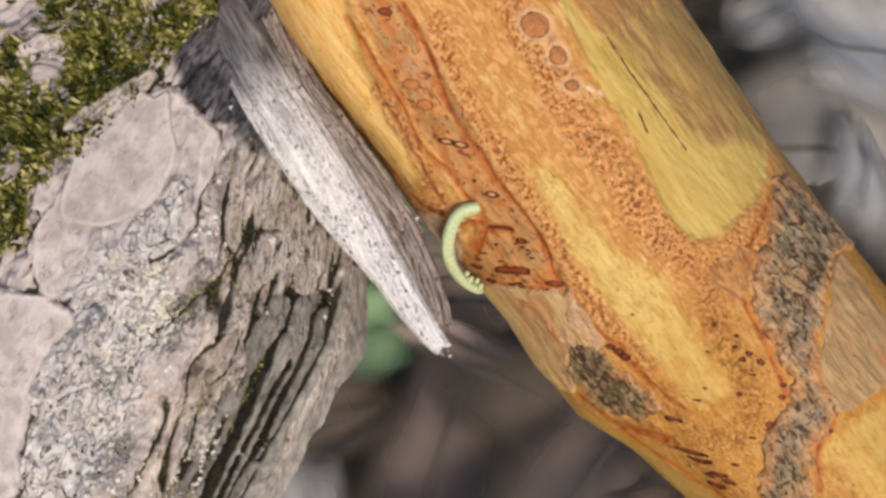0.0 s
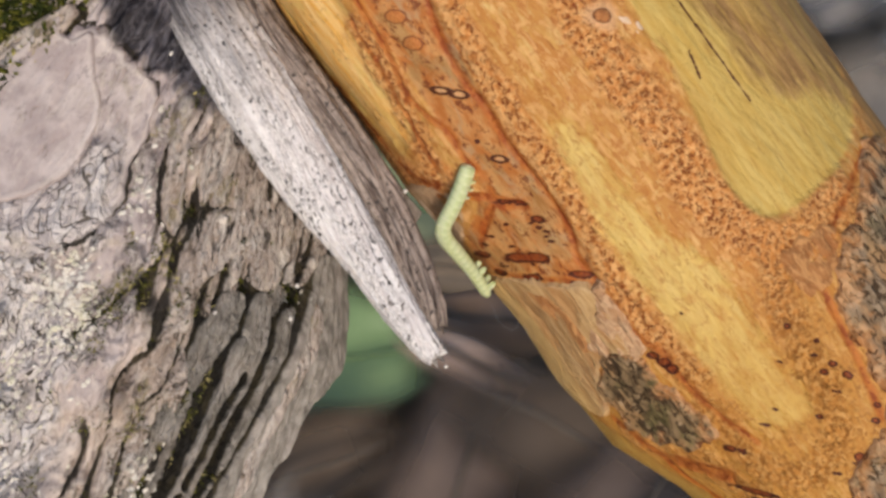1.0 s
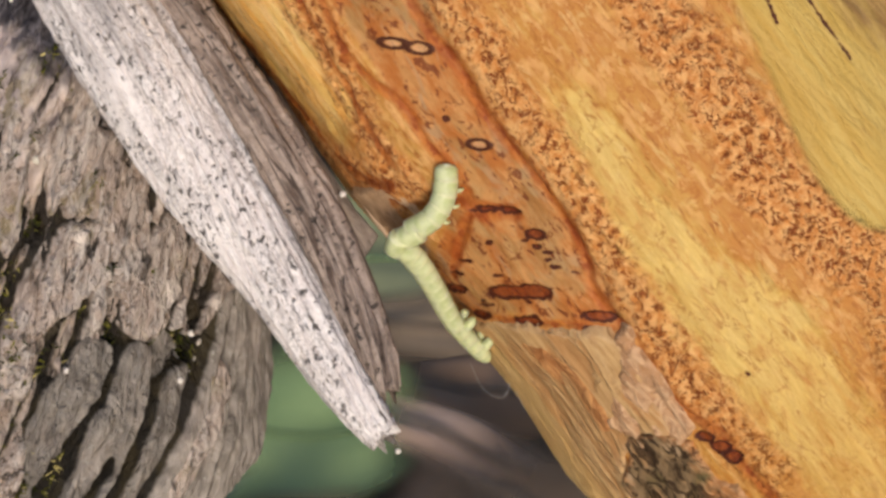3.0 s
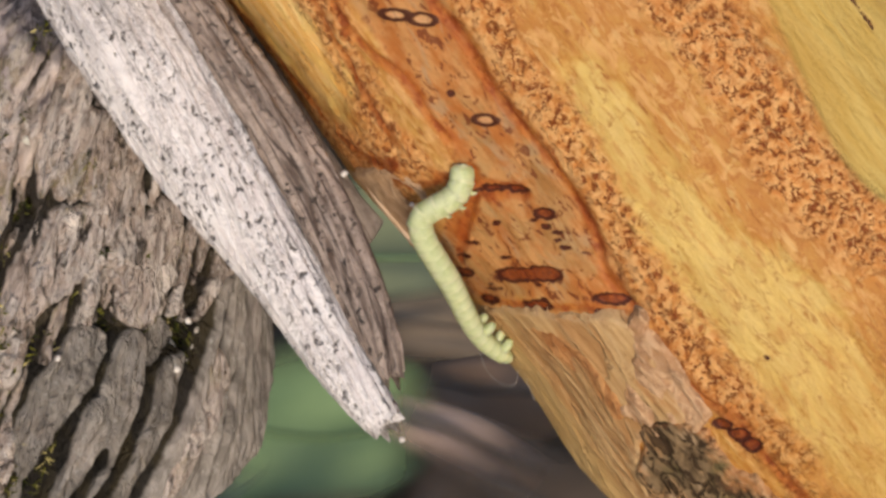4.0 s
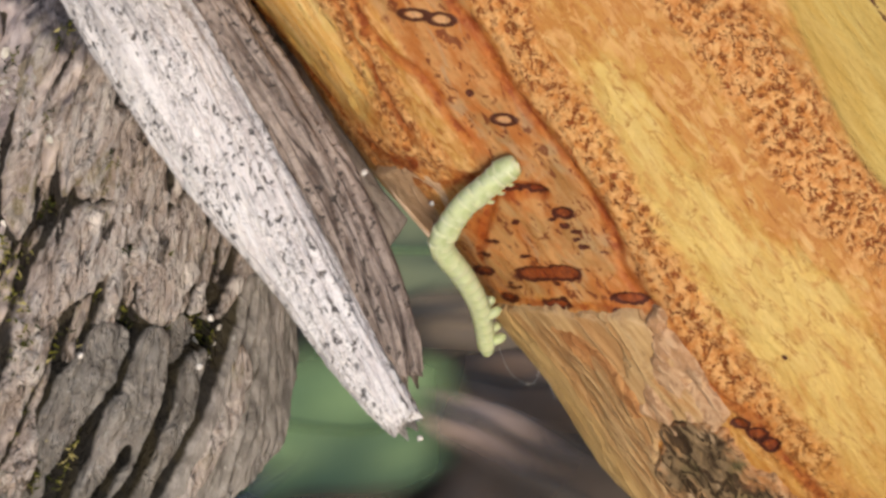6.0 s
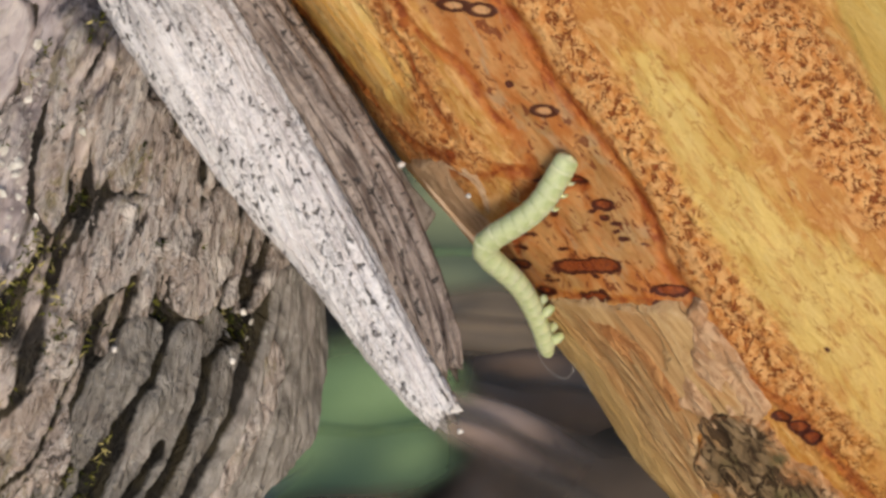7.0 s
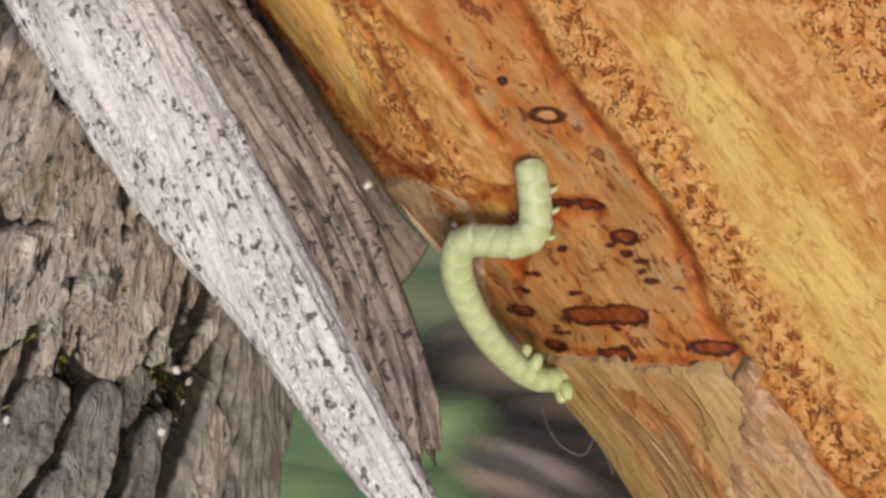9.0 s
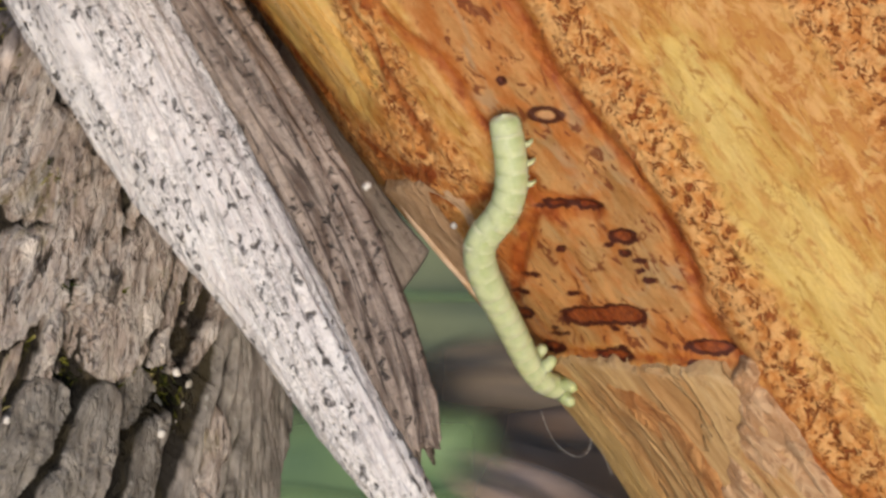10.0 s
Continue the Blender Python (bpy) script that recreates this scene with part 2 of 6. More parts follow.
    colour = p.mix(p.calc("MULTIPLY", lower, p.calc("MULTIPLY", p.step(blotch, 0.5, 0.58, 0.0, 0.45), p.step(p.value("yellow"), -2.5, 0.5, 0.15, 1.0))), colour, p.mix(p.step(fine, 0.4, 0.6), (0.33, 0.11, 0.025), (0.52, 0.235, 0.075)))
    rill = p.calc("MULTIPLY", p.line(p.noise(p.coords(0.55, 1.0), 0.7, 3, 0.5, 1.4), 0.04), p.step(p.noise(su, 0.6, 2), 0.45, 0.55))
    colour = p.mix(p.calc("MULTIPLY", p.calc("MULTIPLY", rill, lower), p.step(p.value("yellow"), -1.5, 0.5, 0.2, 0.85)), colour, (0.20, 0.055, 0.014))
    # light falling off down the bough is put into the colour
    colour = p.mix(p.calc("MULTIPLY", lower, 0.4), colour, (0.50, 0.275, 0.05))
    # bare tongue of inner bark
    bare = p.step(p.calc("ADD", p.value("tongue"), p.calc("MULTIPLY", ragged, 0.4)), -0.3, 0.4, 1.0, 0.0)
    inner = p.mix(p.step(streak, 0.35, 0.68), (0.56, 0.39, 0.115), (0.62, 0.47, 0.18))
    inner = p.mix(p.step(cloud, 0.45, 0.65, 0.0, 0.4), inner, (0.454, 0.269, 0.059))
    inner = p.mix(p.calc("MULTIPLY", p.step(p.noise(p.coords(0.13, 1.0), 1.1, 3, 0.5), 0.62, 0.7), 0.5), inner, (0.38, 0.21, 0.055))
    colour = p.mix(bare, colour, inner)
    # grey-brown weathered side
    grey = p.step(p.calc("ADD", p.value("weathered"), p.calc("MULTIPLY", ragged, 2.2)), -2.0, 1.6, 1.0, 0.0)
    worn = p.mix(p.step(streak, 0.4, 0.62), (0.30, 0.175, 0.075), (0.44, 0.275, 0.125))
    colour = p.mix(p.calc("MULTIPLY", grey, p.step(p.noise(p.coords(0.16, 1.0), 0.6, 4, 0.6), 0.36, 0.6, 0.35, 0.95)), colour, worn)
    # darker band
    band = p.step(p.calc("ADD", p.value("band"), p.calc("MULTIPLY", ragged, 0.35)), -0.4, 0.25, 1.0, 0.0)
    deep = p.mix(p.step(p.noise(p.coords(0.5, 1.0), 0.5, 4, 0.6), 0.38, 0.62), (0.50, 0.20, 0.058), (0.60, 0.33, 0.14))
    olive = p.step(p.noise(p.coords(0.55, 1.0), 0.21, 3, 0.55, 0.5), 0.47, 0.6, 0.0, 0.55)
    deep = p.mix(p.step(p.noise(p.coords(0.5, 1.0), 0.38, 4, 0.6, 0.8), 0.53, 0.66, 0.0, 0.7), deep, (0.48, 0.34, 0.21))
    deep = p.mix(olive, deep, p.mix(p.step(streak, 0.4, 0.6), (0.33, 0.215, 0.085), (0.47, 0.325, 0.16)))
    colour = p.mix(band, colour, deep)
    scratch = p.calc("MULTIPLY", p.line(p.noise(p.coords(0.4, 1.0), 0.75, 2, 0.5, 1.2), 0.05), p.calc("MULTIPLY", band, p.step(p.noise(su, 0.5, 1), 0.52, 0.6)))
    nick = p.calc("MULTIPLY", p.step(p.noise(p.coords(0.75, 1.0), 1.25, 2, 0.5, 0.7), 0.63, 0.68), band)
    colour = p.mix(p.calc("MULTIPLY", p.calc("MAXIMUM", scratch, nick), 0.8), colour, (0.20, 0.05, 0.014))
    # red-brown seams, scars and their dark rims
    seam = p.step(p.calc("ADD", p.value("seam"), p.calc("MULTIPLY", ragged, 0.75)), 0.05, 0.85, 1.0, 0.0)
    colour = p.mix(p.calc("MULTIPLY", seam, 0.7), colour, p.mix(p.step(mottle, 0.4, 0.6), (0.36, 0.085, 0.014), (0.54, 0.19, 0.04)))
    core = p.step(p.calc("ADD", p.value("seam"), p.calc("MULTIPLY", p.calc("SUBTRACT", p.noise(p.coords(0.6, 1.0), 0.9, 4, 0.65), 0.5), 2.4)), -0.05, 0.24, 1.0, 0.0)
    broken = p.step(p.noise(su, 0.36, 3, 0.6), 0.44, 0.58, 0.08, 1.0)
    colour = p.mix(p.calc("MULTIPLY", p.calc("MULTIPLY", core, broken), 0.85), colour, (0.29, 0.07, 0.014))
    rim = p.calc("MULTIPLY", p.step(p.calc("ABSOLUTE", p.calc("SUBTRACT", p.value("band"), 1.0)), 0.2, 0.65, 0.7, 0.0), p.step(p.noise(su, 0.5, 3), 0.4, 0.55))
    colour = p.mix(p.calc("MULTIPLY", rim, p.step(seam, 0.0, 0.6, 1.0, 0.0)), colour, (0.76, 0.47, 0.22))
    knob = p.calc("ADD", p.value("knob"), p.calc("MULTIPLY", ragged, 0.3))
    colour = p.mix(p.step(p.calc("ADD", p.value("halo"), p.calc("MULTIPLY", ragged, 0.9)), 0.2, 1.8, 0.75, 0.0), colour, (0.80, 0.52, 0.31))
    colour = p.mix(p.step(knob, -0.15, 0.25, 0.8, 0.0), colour, p.mix(p.step(fine, 0.4, 0.6), (0.46, 0.165, 0.045), (0.58, 0.26, 0.09)))
    colour = p.mix(p.step(p.calc("ABSOLUTE", p.calc("SUBTRACT", knob, 0.08)), 0.05, 0.16, 0.75, 0.0), colour, (0.19, 0.055, 0.018))
    wobble = p.calc("MULTIPLY", p.calc("SUBTRACT", p.noise(su, 1.3, 3, 0.6), 0.5), 0.6)
    spot = p.calc("ADD", p.value("scar"), wobble)
    colour = p.mix(p.step(spot, -0.05, 0.12, 0.9, 0.0), colour, p.mix(p.step(fine, 0.4, 0.6), (0.20, 0.036, 0.008), (0.34, 0.09, 0.02)))
    colour = p.mix(p.step(p.calc("ABSOLUTE", p.calc("ADD", spot, 0.06)), 0.05, 0.17, 0.9, 0.0), colour, (0.075, 0.014, 0.006))
    ring = p.step(p.calc("ABSOLUTE", p.calc("ADD", p.value("ring"), p.calc("MULTIPLY", wobble, 0.4))), 0.08, 0.2, 0.95, 0.0)
    colour = p.mix(p.step(p.value("ring"), -0.25, -0.05, 0.6, 0.0), colour, (0.72, 0.48, 0.28))
    colour = p.mix(ring, colour, (0.085, 0.02, 0.008))
    deep_tone = p.nt.nodes.new("ShaderNodeGamma")
    deep_tone.inputs["Gamma"].default_value = 1.19
    p.put(deep_tone.inputs["Color"], colour)
    colour = deep_tone.outputs[0]
    relief = p.calc("ADD", p.calc("MULTIPLY", p.noise(p.coords(0.3, 1.0), 1.1, 5, 0.65), 0.7),
                    p.calc("SUBTRACT", p.calc("MULTIPLY", p.noise(su, 1.6, 4, 0.65), p.step(strip, 0.0, 1.0, 0.25, 1.0)), p.calc("MULTIPLY", fleck, 0.5)))
    return p.done(colour, relief, 0.00045, p.step(fine, 0.3, 0.7, 0.45, 0.7))


def paper_bark(name, dull):
    """Thin tan outer layer, finely lined along the grain, greyer and wrinkled where it lifts."""
    p = Paint(name, 0.66, 0.25)
    su = p.coords()
    line = p.noise(p.coords(0.1, 1.0), 2.4, 4, 0.65, 0.2)
    colour = p.mix(p.step(line, 0.35, 0.65), (0.45, 0.275, 0.118), (0.59, 0.39, 0.19))
    colour = p.mix(p.step(p.noise(p.coords(0.4, 1.0), 0.3, 4), 0.5, 0.62, 0.0, 0.7), colour, (0.44, 0.20, 0.07))
    colour = p.mix(p.step(p.noise(p.coords(0.07, 1.0), 0.75, 3, 0.6), 0.52, 0.66, 0.0, 0.65), colour, (0.38, 0.215, 0.09))
    torn = p.noise(p.coords(0.16, 1.0), 0.55, 4, 0.6, 0.9)
    colour = p.mix(p.step(torn, 0.53, 0.57, 0.0, 0.8), colour, p.mix(p.step(line, 0.35, 0.65), (0.37, 0.175, 0.065), (0.48, 0.265, 0.11)))
    colour = p.mix(p.step(torn, 0.36, 0.41, 0.6, 0.0), colour, p.mix(p.step(line, 0.35, 0.65), (0.54, 0.36, 0.175), (0.65, 0.46, 0.25)))
    colour = p.mix(p.calc("MULTIPLY", p.step(p.calc("ABSOLUTE", p.calc("SUBTRACT", torn, 0.53)), 0.004, 0.016, 0.4, 0.0), p.step(p.noise(su, 0.4, 2), 0.42, 0.55)), colour, (0.20, 0.085, 0.03))
    round_it = p.nt.nodes.new("ShaderNodeSeparateXYZ")
    p.put(round_it.inputs[0], su)
    # golden rolled edge, lightened further for soft light on the left flank
    rolled = p.step(p.calc("ADD", round_it.outputs[1], p.calc("MULTIPLY", p.noise(p.coords(0.3, 1.0), 0.25, 4), 8.0)), -34.0, -27.5, 0.75, 0.0)
    colour = p.mix(rolled, colour, p.mix(p.step(line, 0.35, 0.65), (0.60, 0.385, 0.14), (0.74, 0.52, 0.23)))
    wrinkle = p.noise(p.coords(0.7, 1.0), 0.9, 4, 0.6, 1.2)
    edge = p.step(p.value("inside"), 0.1, 1.3, 0.8, 0.0)
    colour = p.mix(p.calc("MULTIPLY", edge, p.step(wrinkle, 0.4, 0.6, 0.25, 0.8)), colour, (0.58, 0.395, 0.225))
    fold = p.calc("MULTIPLY", p.line(wrinkle, 0.03), p.step(p.noise(p.coords(0.5, 1.0), 0.35, 2), 0.46, 0.58))
    colour = p.mix(p.calc("MULTIPLY", fold, 0.4), colour, (0.22, 0.10, 0.05))
    colour = p.mix(dull, colour, p.mix(p.step(p.noise(p.coords(0.5, 1.0), 0.3, 3), 0.56, 0.66), (0.37, 0.24, 0.115), (0.40, 0.19, 0.075)))
    return p.done(colour, p.calc("ADD", p.calc("ADD", p.calc("MULTIPLY", line, 0.4), p.calc("MULTIPLY", p.step(torn, 0.5, 0.57, 0.8, 0.0), 1.0)), p.calc("MULTIPLY", wrinkle, 0.4)), 0.00028)


def thin_flake(name, lo, hi, line_colour):
    """A sliver of bark with crinkles along and across the grain."""
    p = Paint(name, 0.72, 0.25)
    su = p.coords()
    n = p.noise(p.coords(0.4, 1.0), 0.85, 5, 0.65, 1.0)
    colour = p.mix(p.step(n, 0.36, 0.62), lo, hi)
    colour = p.mix(p.calc("MULTIPLY", p.line(n, 0.035), p.step(p.noise(su, 0.6, 2), 0.42, 0.52, 0.0, 0.45)), colour, line_colour)
    return p.done(colour, n, 0.0009)


def crusty_bark(name, lo, hi, stain, scrap, reach):
    """Old bark crust with black pits and dashes, running out into the orange bark at its margin."""
    p = Paint(name, 0.85, 0.2)
    su = p.coords()
    n = p.noise(p.coords(0.5, 1.0), 0.55, 5, 0.62, 1.0)
    colour = p.mix(p.step(n, 0.36, 0.62), lo, hi)
    colour = p.mix(p.step(p.noise(su, 0.22, 3), 0.5, 0.62, 0.0, 0.6), colour, stain)
    colour = p.mix(p.step(p.noise(p.coords(0.5, 1.0), 0.25, 4, 0.6), 0.5, 0.61, 0.0, 0.6), colour, (0.45, 0.255, 0.115))
    colour = p.mix(p.step(p.noise(p.coords(0.35, 1.0), 0.9, 4), 0.55, 0.66, 0.0, 0.6), colour, scrap)
    pits = p.calc("MULTIPLY", p.line(p.noise(p.coords(0.6, 1.0), 0.42, 2, 0.5, 1.4), 0.04), p.step(p.noise(su, 0.8, 2), 0.42, 0.5))
    lens = p.step(p.noise(p.coords(0.5, 1.0), 0.8, 2, 0.4, 0.6), 0.6, 0.65)
    dark = p.calc("MULTIPLY", p.calc("MAXIMUM", pits, lens), 0.9)
    colour = p.mix(dark, colour, (0.05, 0.028, 0.014))
    margin = p.calc("ADD", p.value("inside"), p.calc("MULTIPLY", p.calc("SUBTRACT", p.noise(su, 0.45, 4, 0.6), 0.5), 2.0 + 2.0 * reach))
    skin = p.mix(p.step(n, 0.38, 0.62), (0.46, 0.20, 0.07), (0.60, 0.345, 0.175))
    colour = p.mix(p.step(margin, -0.2, reach, 0.9, 0.0), colour, p.mix(p.calc("MULTIPLY", lens, 0.8), skin, (0.16, 0.05, 0.018)))
    return p.done(colour, p.calc("SUBTRACT", n, p.calc("MULTIPLY", dark, 0.5)), 0.0008)


def old_bark():
    """Grey, furrowed bark of the old trunk with dirt and painted shade in the cracks, lichen crust and moss stain."""
    p = Paint("grey_furrowed_bark", 0.86, 0.18)
    su = p.coords()
    grain = p.noise(p.coords(0.42, 1.0), 0.7, 6, 0.68, 0.9)
    cloud = p.noise(su, 0.075, 4, 0.55)
    colour = p.mix(p.step(grain, 0.35, 0.66), (0.385, 0.303, 0.253), (0.575, 0.482, 0.425))
    pale = p.mix(p.step(grain, 0.38, 0.62), (0.48, 0.395, 0.355), (0.66, 0.575, 0.535))
    colour = p.mix(p.calc("MULTIPLY", p.step(p.calc("ADD", cloud, p.calc("MULTIPLY", p.value("smooth"), 0.4)), 0.5, 0.8), 0.95), colour, pale)
    crust = p.calc("MULTIPLY", p.step(p.noise(su, 0.11, 3), 0.46, 0.58), p.step(p.noise(su, 0.9, 4, 0.7), 0.5, 0.6))
    rugged = p.step(p.value("calm"), 0.1, 1.0, 1.0, 0.25)
    mauve = p.mix(p.step(p.noise(su, 0.2, 4, 0.6), 0.4, 0.62), (0.385, 0.325, 0.325), (0.545, 0.48, 0.475))
    colour = p.mix(p.step(p.value("smooth"), 0.15, 0.75, 0.0, 0.88), colour, mauve)
    crinkle = p.noise(p.coords(0.7, 1.0), 0.4, 3, 0.55, 1.6)
    crinkled = p.calc("MULTIPLY", p.calc("MULTIPLY", p.step(rugged, 0.25, 1.0, 0.0, 0.6), p.step(p.value("flank_shade"), 0.0, 1.0, 1.0, 0.15)), p.step(p.noise(su, 0.09, 2), 0.4, 0.55))
    colour = p.mix(p.calc("MULTIPLY", crinkled, p.step(p.calc("ABSOLUTE", p.calc("SUBTRACT", crinkle, 0.55)), 0.012, 0.05, 0.8, 0.0)), colour, (0.76, 0.71, 0.67))
    colour = p.mix(p.calc("MULTIPLY", crinkled, p.calc("MULTIPLY", p.line(crinkle, 0.024), 0.85)), colour, (0.075, 0.06, 0.045))
    curly = p.value("curly")
    whorl = p.noise(p.coords(0.75, 1.0), 0.21, 2, 0.45, 1.9)
    swirl = p.line(whorl, 0.018)
    crust = p.calc("MULTIPLY", crust, rugged)
    colour = p.mix(p.calc("MULTIPLY", crust, 0.4), colour, (0.68, 0.645, 0.60))
    moss = p.calc("MULTIPLY", p.step(p.noise(p.coords(0.6, 1.0), 0.16, 4, 0.6), 0.52, 0.62), p.step(p.noise(su, 0.9, 3), 0.42, 0.58))
    colour = p.mix(p.calc("MULTIPLY", p.calc("MULTIPLY", moss, rugged), 0.65), colour, (0.19, 0.155, 0.045))
    cracks = None
    for k, (scale, width, lo) in enumerate(((0.2, 0.011, 0.46), (0.42, 0.016, 0.52))):
        wander = p.noise(p.coords(0.38, 1.0, 1.0), scale, 4, 0.55, 0.7)
        one = p.calc("MULTIPLY", p.line(wander, width), p.step(p.noise(p.coords(1.0, 1.0), 0.33 + 0.2 * k, 2), lo, lo + 0.1))
        cracks = one if cracks is None else p.calc("MAXIMUM", cracks, one)
    cracks = p.calc("MULTIPLY", cracks, p.step(rugged, 0.2, 1.0, 0.45, 1.0))
    colour = p.mix(p.calc("MULTIPLY", cracks, p.step(p.value("flank_shade"), 0.0, 1.0, 0.75, 0.3)), colour, (0.06, 0.045, 0.032))
    pit = p.calc("MULTIPLY", p.step(p.noise(p.coords(0.5, 1.0), 1.1, 3, 0.6), 0.62, 0.68), p.step(p.noise(su, 0.2, 2), 0.45, 0.6))
    pit = p.calc("MULTIPLY", pit, rugged)
    colour = p.mix(p.calc("MULTIPLY", pit, 0.6), colour, (0.09, 0.07, 0.05))
    speck = p.noise(su, 1.3, 4, 0.7)
    colour = p.mix(p.calc("MULTIPLY", rugged, p.step(speck, 0.55, 0.68, 0.0, 0.4)), colour, (0.66, 0.60, 0.54))
    colour = p.mix(p.calc("MULTIPLY", rugged, p.step(speck, 0.32, 0.42, 0.3, 0.0)), colour, (0.12, 0.095, 0.07))
    gash = p.step(p.noise(p.coords(0.36, 0.85), 0.55, 4, 0.6, 1.0), 0.62, 0.66)
    gash = p.calc("MULTIPLY", p.calc("MULTIPLY", gash, rugged), p.step(p.noise(su, 0.14, 2), 0.36, 0.5, 0.35, 1.0))
    colour = p.mix(p.calc("MULTIPLY", gash, 0.75), colour, (0.05, 0.038, 0.027))
    flaky = p.step(p.noise(p.coords(0.4, 1.0), 0.36, 5, 0.62, 0.9), 0.53, 0.6)
    colour = p.mix(p.calc("MULTIPLY", p.calc("MULTIPLY", flaky, rugged), 0.65), colour, (0.76, 0.70, 0.645))
    colour = p.mix(p.calc("MULTIPLY", curly, p.step(whorl, 0.48, 0.56, 0.35, 0.8)), colour, (0.70, 0.67, 0.67))
    colour = p.mix(p.calc("MULTIPLY", curly, p.calc("MULTIPLY", swirl, 0.85)), colour, (0.07, 0.055, 0.04))
    rim = p.value("inside")
    colour = p.mix(p.step(p.calc("ABSOLUTE", p.calc("SUBTRACT", rim, 0.75)), 0.1, 0.5, 0.35, 0.0), colour, (0.68, 0.62, 0.58))
    # grey-green darkening painted in for the shade on the lower flank
    green = p.calc("MULTIPLY", p.value("flank_shade"), p.step(p.noise(su, 0.13, 4), 0.3, 0.55, 0.68, 0.95))
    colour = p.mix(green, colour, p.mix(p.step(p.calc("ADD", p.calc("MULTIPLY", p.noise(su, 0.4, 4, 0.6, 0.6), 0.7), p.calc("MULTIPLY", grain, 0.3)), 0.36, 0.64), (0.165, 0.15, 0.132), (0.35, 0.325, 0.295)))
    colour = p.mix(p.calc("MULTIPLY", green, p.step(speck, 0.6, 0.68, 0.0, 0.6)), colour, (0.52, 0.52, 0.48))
    # depth blackens the recesses: soil colour plus painted shade
    dirt_shade = p.step(p.calc("ADD", p.value("height"), p.calc("MULTIPLY", p.calc("SUBTRACT", grain, 0.5), 0.8)), -1.0, -0.3, 1.0, 0.0)
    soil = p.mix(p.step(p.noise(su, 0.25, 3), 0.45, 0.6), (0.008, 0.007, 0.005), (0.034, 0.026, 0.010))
    colour = p.mix(p.calc("MULTIPLY", dirt_shade, 0.93), colour, soil)
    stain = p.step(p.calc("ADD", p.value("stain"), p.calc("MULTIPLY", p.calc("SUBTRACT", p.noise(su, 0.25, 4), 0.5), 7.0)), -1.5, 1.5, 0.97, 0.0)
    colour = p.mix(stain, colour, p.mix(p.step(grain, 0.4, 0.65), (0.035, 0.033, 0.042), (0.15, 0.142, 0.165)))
    relief = p.calc("SUBTRACT", p.calc("ADD", p.calc("ADD", grain, p.calc("MULTIPLY", crinkle, 1.2)), p.calc("MULTIPLY", p.noise(p.coords(0.4, 1.0), 0.45, 4, 0.6, 0.5), 1.3)), p.calc("MULTIPLY", p.calc("ADD", p.calc("ADD", cracks, pit), p.calc("SUBTRACT", p.calc("MULTIPLY", gash, 1.6), p.calc("MULTIPLY", flaky, 0.4))), 0.6))
    relief = p.calc("MULTIPLY", relief, p.step(rugged, 0.2, 1.0, 0.12, 1.0))
    relief = p.calc("ADD", relief, p.calc("MULTIPLY", curly, p.calc("SUBTRACT", p.calc("MULTIPLY", crinkle, 2.2), p.calc("MULTIPLY", swirl, 0.8))))
    return p.done(colour, relief, 0.0011)


def dead_wood(name, light, dark, speckle, base=0.0, lined=0.8):
    """Weathered dead wood: silver fibres, black specks of mould, darker grain lines."""
    p = Paint(name, 0.8, 0.2)
    su = p.coords()
    fibre = p.noise(p.coords(0.09, 1.0), 1.6, 5, 0.65, 0.5)
    colour = p.mix(p.step(fibre, 0.33, 0.6), dark, light)
    colour = p.mix(p.step(p.noise(su, 0.16, 3), 0.5, 0.7, 0.0, 0.5), colour, tuple(0.55 * (a + b) for a, b in zip(light, dark)))
    speck = p.calc("MULTIPLY", p.step(p.noise(p.coords(0.7, 1.0), 1.8, 3, 0.6, 0.6), 0.55, 0.66), p.step(p.noise(p.coords(0.4, 1.0), 0.33, 3), 0.38, 0.52))
    colour = p.mix(p.calc("MULTIPLY", speck, speckle), colour, (0.075, 0.065, 0.06))
    smudge = p.calc("MULTIPLY", p.step(p.noise(p.coords(0.5, 1.0), 0.75, 4, 0.65, 0.8), 0.52, 0.68), 0.3 * speckle)
    colour = p.mix(smudge, colour, tuple(0.55 * v for v in dark))
    mould = p.calc("MULTIPLY", p.line(p.noise(p.coords(0.5, 1.0), 1.3, 3, 0.6, 1.3), 0.05), p.step(p.noise(p.coords(0.4, 1.0), 0.28, 3), 0.4, 0.56))
    colour = p.mix(p.calc("MULTIPLY", mould, 0.42 * speckle), colour, (0.13, 0.115, 0.105))
    seam = p.calc("MULTIPLY", p.line(p.noise(p.coords(0.05, 1.0), 0.6, 3, 0.5), 0.014), lined)
    colour = p.mix(seam, colour, (0.05, 0.035, 0.03))
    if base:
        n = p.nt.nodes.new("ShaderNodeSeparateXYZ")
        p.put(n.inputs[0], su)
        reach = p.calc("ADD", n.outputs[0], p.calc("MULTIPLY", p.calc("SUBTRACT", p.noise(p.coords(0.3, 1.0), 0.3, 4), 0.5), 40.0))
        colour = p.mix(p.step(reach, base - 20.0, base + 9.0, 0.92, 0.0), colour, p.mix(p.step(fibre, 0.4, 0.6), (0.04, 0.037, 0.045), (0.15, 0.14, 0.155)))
    relief = p.calc("SUBTRACT", p.calc("ADD", fibre, p.calc("MULTIPLY", p.noise(su, 2.2, 3), 0.4)), p.calc("MULTIPLY", speck, 0.45))
    return p.done(colour, relief, 0.0005)


